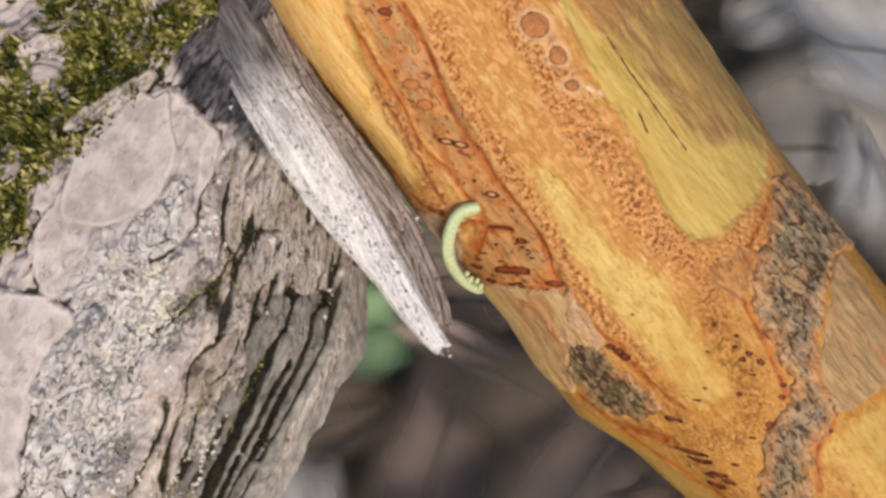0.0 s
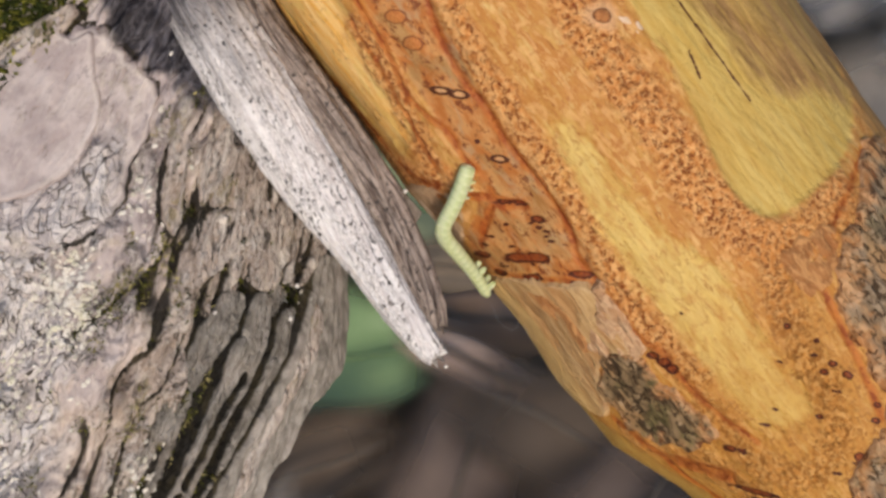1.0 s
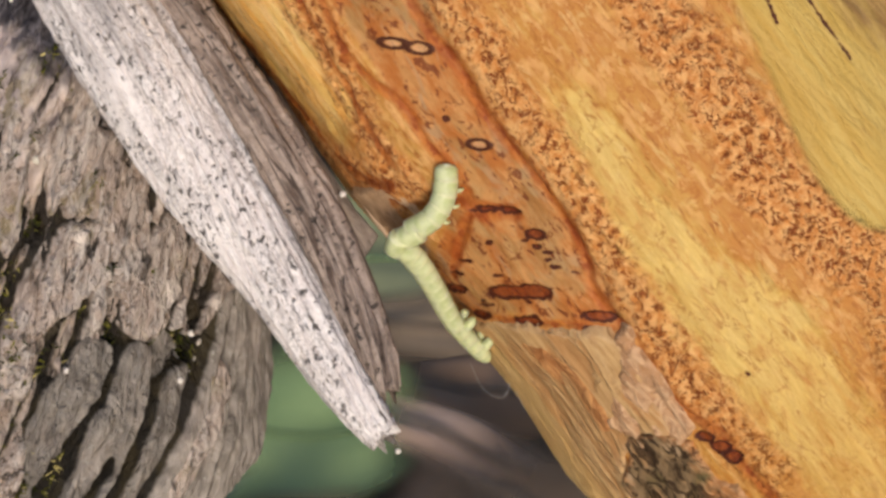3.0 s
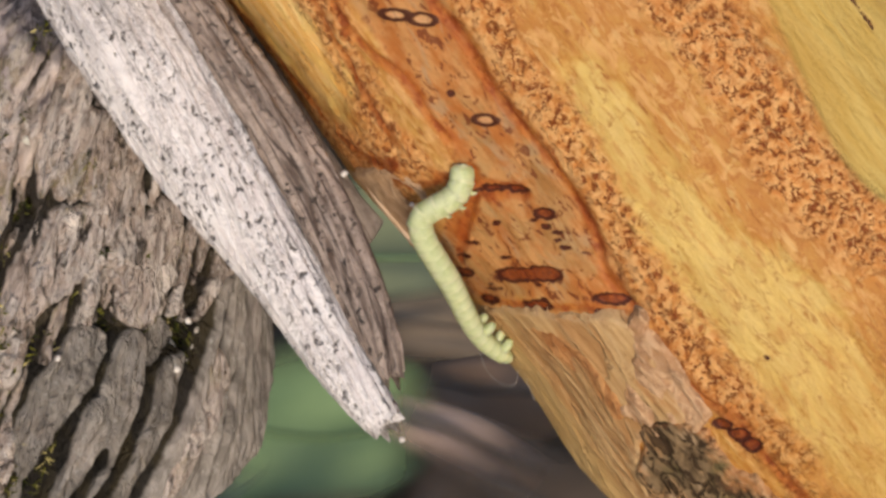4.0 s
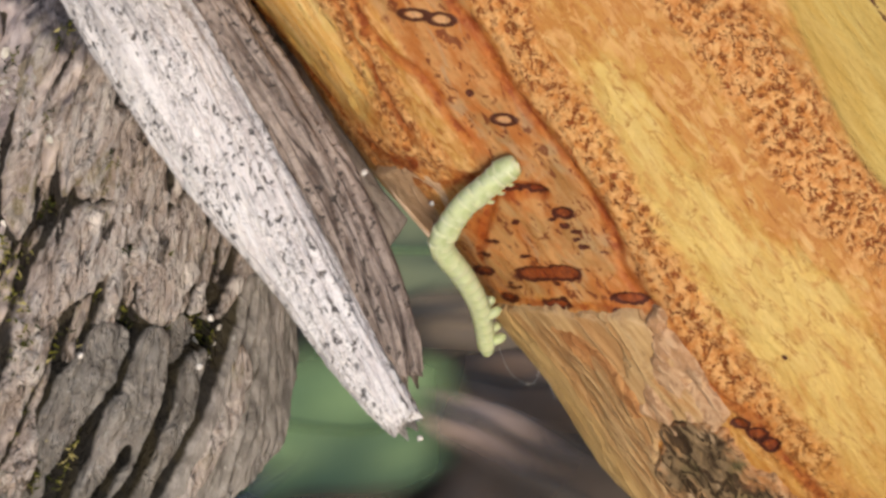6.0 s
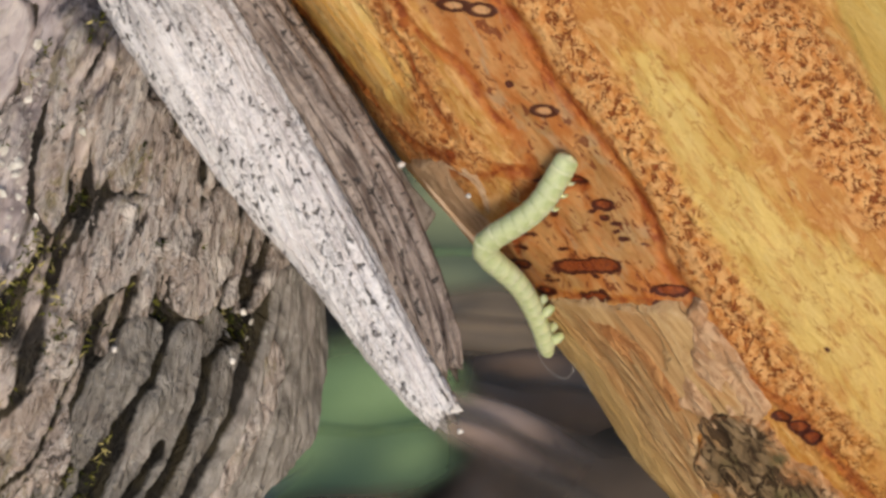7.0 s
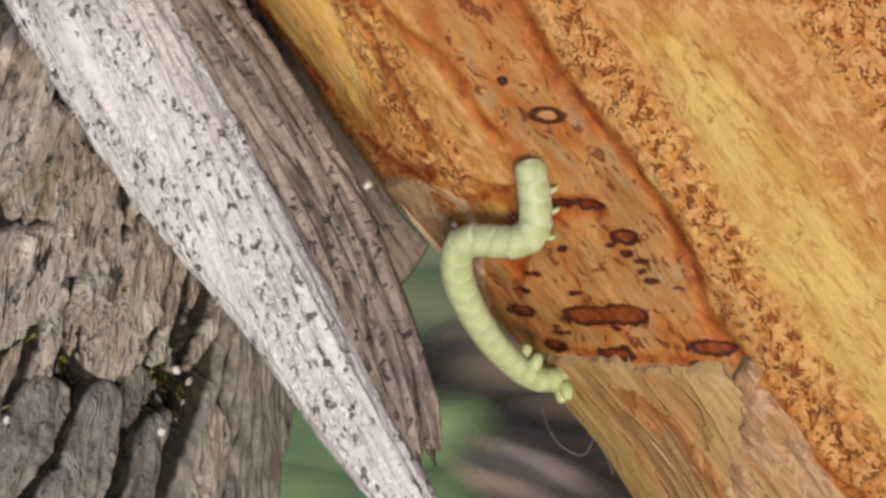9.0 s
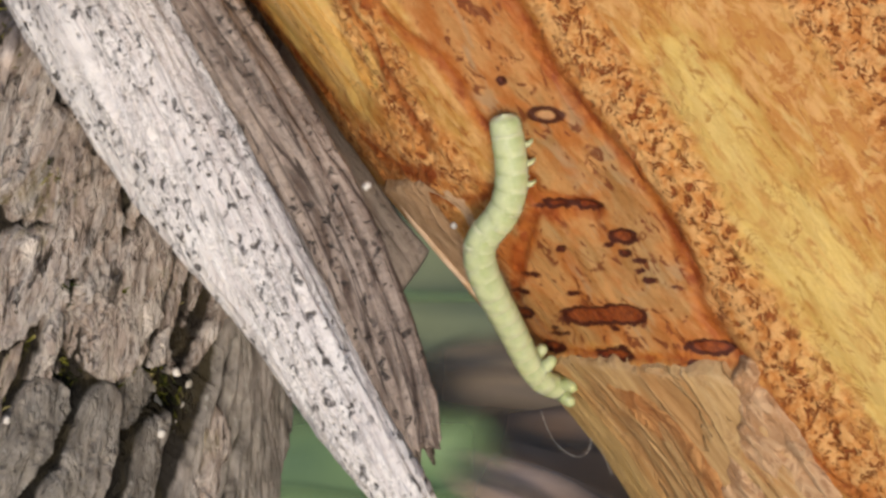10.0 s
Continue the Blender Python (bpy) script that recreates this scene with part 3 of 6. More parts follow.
def plain(name, colours, scale, rough=0.8, depth=0.0, spec=0.2, soft=False):
    """A mottled material in object space; scale in spots per metre."""
    p = Paint(name, rough, spec)
    n = p.noise(p.space(scale), 1.0, 4, 0.55)
    colour = p.mix(p.step(n, 0.35, 0.65), colours[0], colours[1])
    if len(colours) > 2:
        colour = p.mix(p.step(p.noise(p.space(scale * 0.37), 1.0, 3), 0.5, 0.66), colour, colours[2])
    # soft fades the margin out so the blade looks out of focus
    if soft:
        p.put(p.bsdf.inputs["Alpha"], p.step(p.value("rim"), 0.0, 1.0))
    return p.done(colour, n if depth else None, depth or 0.0002)


def litter_leaf(name, a, b):
    """A withered leaf, mottled, its margin faded out to look out of focus."""
    p = Paint(name, 0.75, 0.2)
    tint = p.mix(p.random(), a, b)
    colour = p.mix(p.step(p.noise(p.space(45), 1.0, 3), 0.35, 0.7, 0.0, 0.6), tint, tuple(0.6 * v for v in a))
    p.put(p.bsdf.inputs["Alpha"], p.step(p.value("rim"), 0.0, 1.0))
    return p.done(colour)


def soft_rib(name, colour):
    """A leaf's broad midrib, faded out to both sides to look out of focus."""
    p = Paint(name, 0.75, 0.2)
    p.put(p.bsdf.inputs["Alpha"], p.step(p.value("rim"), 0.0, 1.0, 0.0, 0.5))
    n = p.noise(p.space(120), 1.0, 3)
    return p.done(p.mix(n, colour, tuple(0.75 * v for v in colour)))


def moss_green():
    """Moss leaves, each of its own tint: dark green, olive, straw."""
    p = Paint("moss_green", 0.85, 0.2)
    one = p.nt.nodes.new("ShaderNodeNewGeometry").outputs["Random Per Island"]
    patch = p.noise(p.space(240), 1.0, 3)
    tone = p.calc("ADD", p.calc("MULTIPLY", one, 0.6), p.calc("MULTIPLY", p.calc("SUBTRACT", patch, 0.5), 1.6))
    colour = p.mix(p.step(tone, 0.0, 0.42), (0.018, 0.026, 0.004), (0.15, 0.15, 0.022))
    return p.done(p.mix(p.step(tone, 0.4, 0.66), colour, (0.52, 0.45, 0.19)))


def larva_skin():
    p = Paint("pale_green_skin", 0.42, 0.4)
    n = p.noise(p.space(900), 1.0, 3)
    band = p.step(p.value("fold"), 0.0, 1.0)
    colour = p.mix(p.step(n, 0.3, 0.7), (0.42, 0.495, 0.25), (0.57, 0.63, 0.385))
    colour = p.mix(p.calc("MULTIPLY", band, 0.6), colour, (0.80, 0.80, 0.55))
    p.bsdf.inputs["Subsurface Weight"].default_value = 0.35
    p.bsdf.inputs["Subsurface Radius"].default_value = (1.0, 1.0, 0.4)
    p.bsdf.inputs["Subsurface Scale"].default_value = 0.0008
    return p.done(colour, n, 0.00012)


BARK, OLD = peeling_bark(), old_bark()
PAPER, DULL_PAPER = paper_bark("tan_paper_bark", 0.0), paper_bark("dull_tan_paper_bark", 0.6)
CRUST = crusty_bark("grey_bark_crust", (0.17, 0.115, 0.072), (0.31, 0.228, 0.152), (0.165, 0.135, 0.075), (0.46, 0.345, 0.235), 3.6)
DARK_CRUST = crusty_bark("olive_bark_crust", (0.085, 0.055, 0.028), (0.225, 0.15, 0.08), (0.10, 0.09, 0.032), (0.44, 0.31, 0.19), 1.3)
WRINKLED = thin_flake("crinkled_pink_bark", (0.44, 0.235, 0.115), (0.63, 0.41, 0.245), (0.24, 0.09, 0.035))
PINK_FLAKE = thin_flake("pale_pink_bark", (0.55, 0.345, 0.20), (0.68, 0.475, 0.30), (0.30, 0.15, 0.065))
BROWN_FLAKE = thin_flake("orange_brown_bark", (0.36, 0.14, 0.045), (0.55, 0.28, 0.11), (0.14, 0.04, 0.012))
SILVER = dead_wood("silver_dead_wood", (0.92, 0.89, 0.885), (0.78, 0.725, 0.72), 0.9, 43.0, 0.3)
CHIP = dead_wood("pale_dead_wood", (0.54, 0.47, 0.43), (0.38, 0.31, 0.275), 0.3)
BROWNED = dead_wood("brown_dead_wood", (0.46, 0.375, 0.325), (0.13, 0.092, 0.075), 1.0)
PLUM_WOOD = dead_wood("plum_dead_wood", (0.27, 0.19, 0.17), (0.13, 0.085, 0.08), 0.7)
SKIN = larva_skin()
MOSS = moss_green()
SOIL = plain("dark_leaf_mould", ((0.045, 0.034, 0.024), (0.15, 0.115, 0.082), (0.23, 0.185, 0.145)), 22, 0.95, 0.004)
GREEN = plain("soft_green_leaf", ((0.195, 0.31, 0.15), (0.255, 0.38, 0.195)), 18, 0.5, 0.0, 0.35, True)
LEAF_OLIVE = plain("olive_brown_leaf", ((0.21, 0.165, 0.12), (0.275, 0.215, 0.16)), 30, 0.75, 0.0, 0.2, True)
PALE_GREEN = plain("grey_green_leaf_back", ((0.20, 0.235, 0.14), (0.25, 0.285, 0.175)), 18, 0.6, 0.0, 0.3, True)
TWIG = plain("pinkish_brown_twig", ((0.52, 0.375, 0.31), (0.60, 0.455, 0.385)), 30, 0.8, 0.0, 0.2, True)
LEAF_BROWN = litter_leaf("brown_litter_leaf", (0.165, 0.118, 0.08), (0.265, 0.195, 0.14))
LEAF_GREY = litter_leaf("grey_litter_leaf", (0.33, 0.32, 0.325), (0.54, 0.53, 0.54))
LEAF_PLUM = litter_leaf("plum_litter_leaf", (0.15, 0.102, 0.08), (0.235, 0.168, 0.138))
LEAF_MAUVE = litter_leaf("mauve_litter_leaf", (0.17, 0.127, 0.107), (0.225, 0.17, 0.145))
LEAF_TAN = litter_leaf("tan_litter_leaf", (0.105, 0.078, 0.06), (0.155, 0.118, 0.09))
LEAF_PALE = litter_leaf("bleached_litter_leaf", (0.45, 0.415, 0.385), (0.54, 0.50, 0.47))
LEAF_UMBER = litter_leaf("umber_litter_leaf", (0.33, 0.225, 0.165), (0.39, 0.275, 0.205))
LEAF_DARK = litter_leaf("blackish_litter_leaf", (0.045, 0.034, 0.026), (0.065, 0.05, 0.04))
LICHEN = plain("white_lichen", ((0.48, 0.45, 0.40), (0.74, 0.71, 0.66), (0.60, 0.58, 0.46)), 700, 0.85)
RESIN = plain("dried_resin", ((0.56, 0.39, 0.25), (0.66, 0.50, 0.37)), 700, 0.55)
CRUMB = plain("white_crumb", ((0.5, 0.46, 0.42), (0.72, 0.69, 0.65)), 900, 0.6)
SILK = plain("silk", ((0.62, 0.60, 0.56), (0.7, 0.68, 0.66)), 300, 0.35, 0.0, 0.6)


# ---- ground: one sheet of leaf mould out to the horizon ----
def ground_sheet():
    u = np.linspace(-1, 1, 181)
    axis = np.sign(u) * (0.45 * np.abs(u) + 220 * np.abs(u) ** 9)
    x, y = np.meshgrid(axis, axis + 0.2, indexing="ij")
    z = 0.006 * fbm(x * 14, y * 14, 3, 40) * np.exp(-(x ** 2 + (y - 0.2) ** 2) / 1.5) - 0.012
    me = mesh_of("ground", np.stack([x, y, z], -1), grid_faces(181, 181))
    ob = part("ground", me, SOIL, None)
    tagged(ob, "dark woodland soil of rotted leaves and bark crumbs", "ground", kind="structure")


ground_sheet()

# ---- the young bough ----
AXIS0 = np.array([37.0, 27.2, 0.0])
AXIS = np.array([0.626, 0.0544, -0.7779])
AXIS /= np.linalg.norm(AXIS)
FRONT = np.array([0, -1.0, 0]) - np.dot([0, -1.0, 0], AXIS) * AXIS
FRONT /= np.linalg.norm(FRONT)
SIDE = np.cross(FRONT, AXIS)
SIDE = SIDE if SIDE[0] > 0 else -SIDE
RADIUS = 28.2
SWELL_S = (-300, -110, -81, -71, -59, -35, -9, 3, 13, 24, 38, 70, 240)
SWELL = (0, -1.5, -2.2, -1.0, -0.1, 1.4, 0.9, 2.4, 2.6, -1.2, -3.4, -1, 1)


def bough_at(s, a, lift=0.0):
    """Points of the bough's surface at s along it and a round it (mm), raised by lift."""
    th = a / RADIUS
    r = RADIUS - 0.008 * s + np.interp(s, SWELL_S, SWELL) * ease(0.5, 1.4, -th) * ease(3.1, 2.2, np.abs(th)) + lift
    r = r + np.interp(s, (-300, -90, -50, -22, -5), (3.0, 3.0, 2.6, 1.0, 0)) * ease(0.5, 1.3, th) * ease(3.1, 2.2, np.abs(th))
    return AXIS0 + s[..., None] * AXIS + r[..., None] * (np.cos(th)[..., None] * FRONT + np.sin(th)[..., None] * SIDE)


YELLOW = (
    ((-95, -36), (-83, -34), (-74.7, -17.9), (-63.4, -23.4), (-52.2, -25.7), (-42.0, -27.6), (-39.8, -31.5), (-42.0, -35.5), (-46.5, -38), (-53.5, -40.5), (-67.2, -41), (-83, -44)),
    ((-60, 14), (-43.4, 12.1), (-39.5, 15.9), (-36.7, 34), (-20.9, 37), (-7.8, 30.2), (-2.9, 20.6), (-2.1, 11.5), (-3.5, 4.4), (-9.2, 2.7), (-17.7, 4.5), (-26.8, 6.9), (-35.0, 7.2)),
    ((-30.5, -8.7), (-25.1, -8.0), (-12.7, -8.0), (-2.0, -5.3), (9.9, -6.1), (19.6, -6.7), (21.5, -11.2), (15.2, -15.0), (2.5, -15.0), (-7.9, -15.5), (-17.2, -14.4), (-28.5, -12.7)),
    ((38.0, 0.6), (38.3, 9.9), (42.9, 15.4), (58, 13), (62, 0), (45.4, -1.3), (40.3, -3.0)),
    ((2.0, -48), (6.5, -40), (13, -33.4), (20.5, -32.8), (28, -30), (36.5, -25.5), (50, -24), (52, -40), (21.2, -50)))
BAND = ((-70.9, -15.8), (-66.2, -10.4), (-57.2, -11.8), (-44.1, -14.6), (-35.6, -15.9), (-25.1, -17.0), (-17.7, -17.6), (-10.3, -19.7), (-12.9, -23.9),
        (-17.0, -30.2), (-19.5, -38.8), (-24.5, -34.9), (-27.5, -28.0), (-31.2, -24.4), (-40.0, -23.7), (-48.3, -23.0), (-58.2, -20.7), (-66.0, -17.5))
SEAMS = (
    (((-70, -20), (-62, -21), (-53.7, -22.5), (-47.4, -24.5), (-43.2, -24.9), (-38.7, -23.6), (-35.1, -24.1), (-31.8, -24.3)), 0.15),
    (((-66, -10.2), (-57, -12), (-47.4, -15.6), (-41.9, -16.3), (-37.5, -16.1), (-33.3, -17.1), (-28.8, -16.9), (-24.5, -17.0), (-19.8, -17.4), (-16.8, -18.6), (-13.9, -20.2), (-9.6, -19.8)), 0.22),
    (((-29.6, -27.4), (-27.5, -25.0), (-26.0, -23.4), (-24.4, -21.6)), 0.3),
    (((-28.4, -24.4), (-27.0, -25.0), (-26.0, -24.8)), 0.3), (((-26.4, -25.0), (-25.2, -23.2), (-24.0, -21.6)), 0.32), (((-26.6, -25.4), (-25.8, -27.4), (-24.4, -30), (-22.6, -33.5)), 0.2),
    (((-18.7, -35.1), (-15.3, -28.7), (-12.5, -23.6), (-9.6, -19.8)), 0.0),
    (((-7.4, -20.0), (-1.1, -20.0), (2.6, -18.6), (10.4, -18.4), (20, -16)), 0.1),
    (((-1, 23), (2.4, 12), (6.0, 5.2), (13, 3.0), (21, 1.2), (27, -0.5)), 0.1),
    (((-36, -37), (-34.5, -34), (-31, -31.5), (-29.5, -28)), 0.0),
    (((-62, -43.5), (-52, -41.5), (-45, -39.5), (-39, -37.5), (-35, -34.5), (-33.2, -31)), 0.3),
    (((-58, -24.8), (-50, -26.2), (-44, -27.6), (-39, -28.6), (-35, -29.2)), 0.05),
    (((36, 3), (38, -2), (44, -6)), 0.1),
    (((8, -33.2), (14.4, -30.2), (18.9, -31), (23.2, -30.2), (27.5, -28.2), (32.8, -25.4), (38, -21)), 0.2),
    (((17.5, -28.6), (19.3, -26.8), (22.4, -23.4)), 0.9))
SCARS = (
    (-18.7, -28.7, 1.4, 0.62), (-18.0, -27.0, 1.3, 0.6), (-17.3, -25.4, 1.5, 0.72), (-12.1, -21.4, 1.4, 0.5), (-11.4, -22.8, 0.9, 0.3), (-21.4, -35.1, 0.86, 0.43),
    (-18.0, -34.0, 0.72, 0.33), (-15.2, -28.3, 1.1, 0.43), (2.4, -20.0, 0.77, 0.48), (3.9, -19.3, 0.86, 0.57), (5.3, -18.9, 0.77, 0.57),
    (-24.7, -22.0, 1.0, 0.34), (-26.2, -24.2, 0.9, 0.3), (-21.6, -21.2, 0.86, 0.48), (-20.6, -21.9, 0.38, 0.24), (-0.4, -12.8, 0.19, 0.19), (-34.9, -20.8, 0.29, 0.24))
KNOBS = ((-49.6, 4.7, 2.2, 2.0), (-43.2, 4.5, 1.33, 1.43), (-37.9, 3.3, 0.95, 0.76), (-54.5, -18.3, 1.2, 0.85), (-50.4, -19.0, 1.1, 0.85))
SCARS_2 = (
    (-66.9, -13.6, 1.14, 0.67), (26.1, -21.4, 2.86, 0.48), (28.2, -21.1, 1.9, 0.48), (32.1, -19.6, 1.43, 0.48), (34.2, -18.6, 1.14, 0.48),
    (34.0, -21.9, 1.62, 0.57), (29.7, -5.9, 0.86, 0.67), (19.4, -0.5, 0.57, 0.48), (17.0, -1.1, 0.67, 0.38), (27.7, 0.5, 0.67, 0.57),
    (17.2, -2.6, 0.6, 0.4), (19.8, -0.4, 0.5, 0.4), (25.2, 0.2, 0.5, 0.35), (26.7, -1.3, 0.6, 0.4), (31.9, -1.4, 0.9, 0.5), (29.6, -5.9, 0.9, 0.6), (21.7, -6.8, 0.5, 0.3),
    (9.2, -2.7, 0.45, 0.4), (18.9, -19.8, 0.8, 0.45), (32.6, -18.7, 0.9, 0.4), (31.7, -21.5, 0.9, 0.35), (26.8, -20.4, 1.2, 0.4))
RINGS = ((-31.2, -19.7, 0.95, 0.44), (-43.2, -20.2, 1.2, 0.42), (-41.3, -18.2, 1.1, 0.5))
ROUGH = (
    (((-60, -8), (-47.4, -12.6), (-41.9, -13.3), (-37.5, -13.2), (-33.3, -14.3), (-28.8, -14.2), (-24.5, -14.4), (-19.8, -15.0), (-15.0, -16.6), (-9.6, -17.6), (-2, -17.8), (8, -17)), 2.1),
    (((-60, 5), (-46, 2.5), (-32.0, 0.6), (-26.2, 0.6), (-19.7, 0.2), (-12.4, -0.6), (-5.9, 0), (-0.5, 2.5), (2, 6), (1, 14)), 3.2),
    (((-3, 1.5), (1.3, 0.9), (8.6, -2.0), (17.8, -3.4), (25.4, -6.7), (27.6, -13.1), (22.4, -18.0), (12.3, -18.5)), 2.2),
    (((11, -31), (16, -27.5), (21, -24.5), (27, -22.5), (34, -20.5), (44, -19)), 2.6),
    (((-62, -46.5), (-52, -44.5), (-46, -43), (-41, -40.5), (-36.5, -37.5), (-33.5, -32)), 3.3),
    (((-56, -25), (-46.7, -26.6), (-41.4, -28.2), (-36.0, -29.6), (-32.4, -29.5)), 2.4))
WEATHERED = ((-120, 11), (-60, 12.5), (-43.8, 13.6), (-33.8, 14.5), (-26.4, 15.5), (-18, 15.5), (-13.7, 18.5), (-11, 23.5), (-6.5, 26.5), (-0.6, 28.5), (10, 36), (0, 48), (-60, 60), (-120, 60))


def ovals(s, a, rows):
    """Distance to the nearest of several ovals that lie level in the view, negative inside."""
    out = np.full(s.shape, 3.0)
    u = RADIUS * np.sin(np.clip(a / RADIUS, -1.57, 1.57))
    for cs, ca, w, h in rows:
        cu = RADIUS * math.sin(ca / RADIUS)
        ds, du = s - cs, u - cu
        x, z = 0.626 * ds + 0.779 * du, -0.778 * ds + 0.627 * du
        k = np.sqrt((x / w) ** 2 + ((z + 0.12 * x) / h) ** 2)
        out = np.minimum(out, (k - 1) * min(w, h))
    return np.where(np.abs(a) < 44, out, 3.0)


def ovals_dome(s, a):
    return ease(0.6, -1.0, ovals(s, a, KNOBS))


def young_bough():
    s = np.concatenate([np.linspace(-300, -92, 40, endpoint=False), np.linspace(-92, 62, 680, endpoint=False), np.linspace(62, 250, 40)])
    th = np.concatenate([np.linspace(-1.7, 1.7, 380, endpoint=False), np.linspace(1.7, 2 * math.pi - 1.7, 40, endpoint=False)])
    s, th = np.meshgrid(s, th, indexing="ij")
    th = np.where(th > math.pi, th - 2 * math.pi, th)
    a = th * RADIUS
    yellow = np.minimum.reduce([near(s, a, q) for q in YELLOW])
    band = near(s, a, BAND)
    seam = np.minimum.reduce([near(s, a, q, False) - w for q, w in SEAMS])
    scar = np.minimum(ovals(s, a, SCARS), ovals(s, a, SCARS_2))
    ring = ovals(s, a, RINGS)
    dots = random.Random(3)
    scar = np.minimum(scar, ovals(s, a, [(dots.uniform(-26, -15), dots.uniform(-33, -20), dots.uniform(0.15, 0.42), dots.uniform(0.08, 0.15)) for _ in range(14)]))
    scar = np.minimum(scar, ovals(s, a, [(dots.uniform(12, 40), dots.uniform(-20, 2), dots.uniform(0.25, 0.6), dots.uniform(0.12, 0.3)) for _ in range(18)]))
    slit = np.minimum(near(s, a, ((-40, 13.8), (-36.4, 13.5), (-28.8, 13.0), (-16.7, 12.7)), False), near(s, a, ((-27, 9.7), (-23.4, 8.7)), False))
    scar = np.minimum(scar, slit - 0.12)
    weathered = near(s, a, WEATHERED, True, 6.0)
    tongue = near(s, a, YELLOW[1])
    strips = np.minimum.reduce([near(s, a, q, False, 8.0) - w for q, w in ROUGH])
    rough = ease(0.8, -0.8, strips)
    lift = 0.5 * fbm(s / 30, a / 14, 3, 3) + 0.14 * fbm(s / 6, a / 2.2, 3, 9) * (0.5 + rough)
    lift = lift + 0.30 * ease(-0.5, 0.8, yellow + 0.8 * fbm(s / 3, a / 2, 2, 5)) - 0.35 * ease(0.9, -0.9, band) - 0.22 * ease(0.4, -0.1, seam)
    lift = lift + 0.3 * ovals_dome(s, a) + 0.16 * np.abs(perlin(s / 1.3, a / 1.0, 21)) * rough - 0.18 * ease(0.15, -0.25, scar) + 0.12 * ease(0.25, 0.0, np.abs(ring))
    lift[0] = -RADIUS - 2
    me = mesh_of("stem", bough_at(s, a, lift) * MM, grid_faces(*s.shape, True),
                 (("su", np.stack([s, a, 0 * s], -1)), ("yellow", yellow), ("band", band), ("seam", seam), ("scar", scar), ("ring", ring),
                  ("weathered", weathered), ("tongue", tongue), ("cream", near(s, a, YELLOW[0])), ("rough", strips), ("knob", ovals(s, a, KNOBS)), ("halo", ovals(s, a, KNOBS[:3]))))
    bough = thing("young_bough", TILT, "leaning orange bough with peeling yellow bark and dark scars", "bough")
    part("stem", me, BARK, bough)
    return bough


CURLY = (((1, 1), (6, 6), (14, 9), (24, 10), (38, 9), (46, 4), (42, -3), (26, -6), (12, -6), (5, -5)),
         ((-16, -0.5), (-16, 3.5), (-11, 6), (-4, 5), (0, 1), (0, -5), (-6, -3.5), (-11, -0.2)))


def curls(s, a):
    """1 where the bark's crust is broken into small curls."""
    d = np.minimum.reduce([near(s, a, q, True, 6.0) for q in CURLY])
    return ease(2.5, -1.5, d + 2.5 * fbm(s / 7, a / 5, 2, 59))


def plate(name, surface, outline, thick, material, parent, label="", fray=0.5, seed=0, step=0.25, dome=0.0, wave=0.25, curl=0.0, sink=0.9, steep=False, cuts=(), calm=None):
    """A sheet of bark that lies on a surface: raised inside its outline, its margin sunk into what carries it."""
    o = rounded(outline)
    lo, hi = o.min(0) - 1.0, o.max(0) + 1.0
    n, m = int((hi[0] - lo[0]) / step) + 2, int((hi[1] - lo[1]) / step) + 2
    s, a = np.meshgrid(np.linspace(lo[0], hi[0], n), np.linspace(lo[1], hi[1], m), indexing="ij")
    d = near(s, a, outline, True, 6.0) + fray * (fbm(s / 4.3, a / 3.1, 4, seed) + 0.35 * fbm(s / 1.3, a / 0.9, 2, seed + 4))
    for line in cuts:
        d = np.maximum(d, 0.42 - near(s, a, line, False) + 0.3 * perlin(s / 1.7, a / 1.7, seed + 9))
    wall = 0.3 if steep else 1.0
    d = d + 0.3 if steep else d
    lift = (thick + dome * ease(0, -3.5, d)) * ease(0.25 * wall, -0.45 * wall, d) - sink * ease(0.0, 0.75 * wall, d)
    lift = lift + wave * fbm(s / 5, a / 1.8, 3, seed + 7) * ease(0.2, -0.5, d) + curl * ease(-1.4, -0.3, d) * ease(0.15, -0.15, d)
    f = grid_faces(n, m)
    keep = (d.ravel()[f] < 0.9 * (0.5 + 0.5 * wall)).any(1)
    f = f[keep]
    used, f2 = np.unique(f, return_inverse=True)
    verts = surface(s, a, lift).reshape(-1, 3)[used] * MM
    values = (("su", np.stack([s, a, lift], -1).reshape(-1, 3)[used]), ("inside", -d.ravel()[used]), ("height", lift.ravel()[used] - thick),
              ("smooth", np.full(len(used), (0.45 if steep else 0.92) if dome == 0 else 0.0)), ("calm", np.full(len(used), calm if calm is not None else (0.25 if steep else 0.7) if dome == 0 else 0.0)), ("stain", np.full(len(used), 9.0)), ("curly", curls(s, a).ravel()[used] if dome == 0 and thick < 0.5 else np.zeros(len(used))), ("flank_shade", np.full(len(used), 1.0 if steep and sink > 2 and lo[0] > -17.5 else 0.0)))
    return part(name, mesh_of(name, verts, f2.reshape(-1, 4), values), material, parent, label)


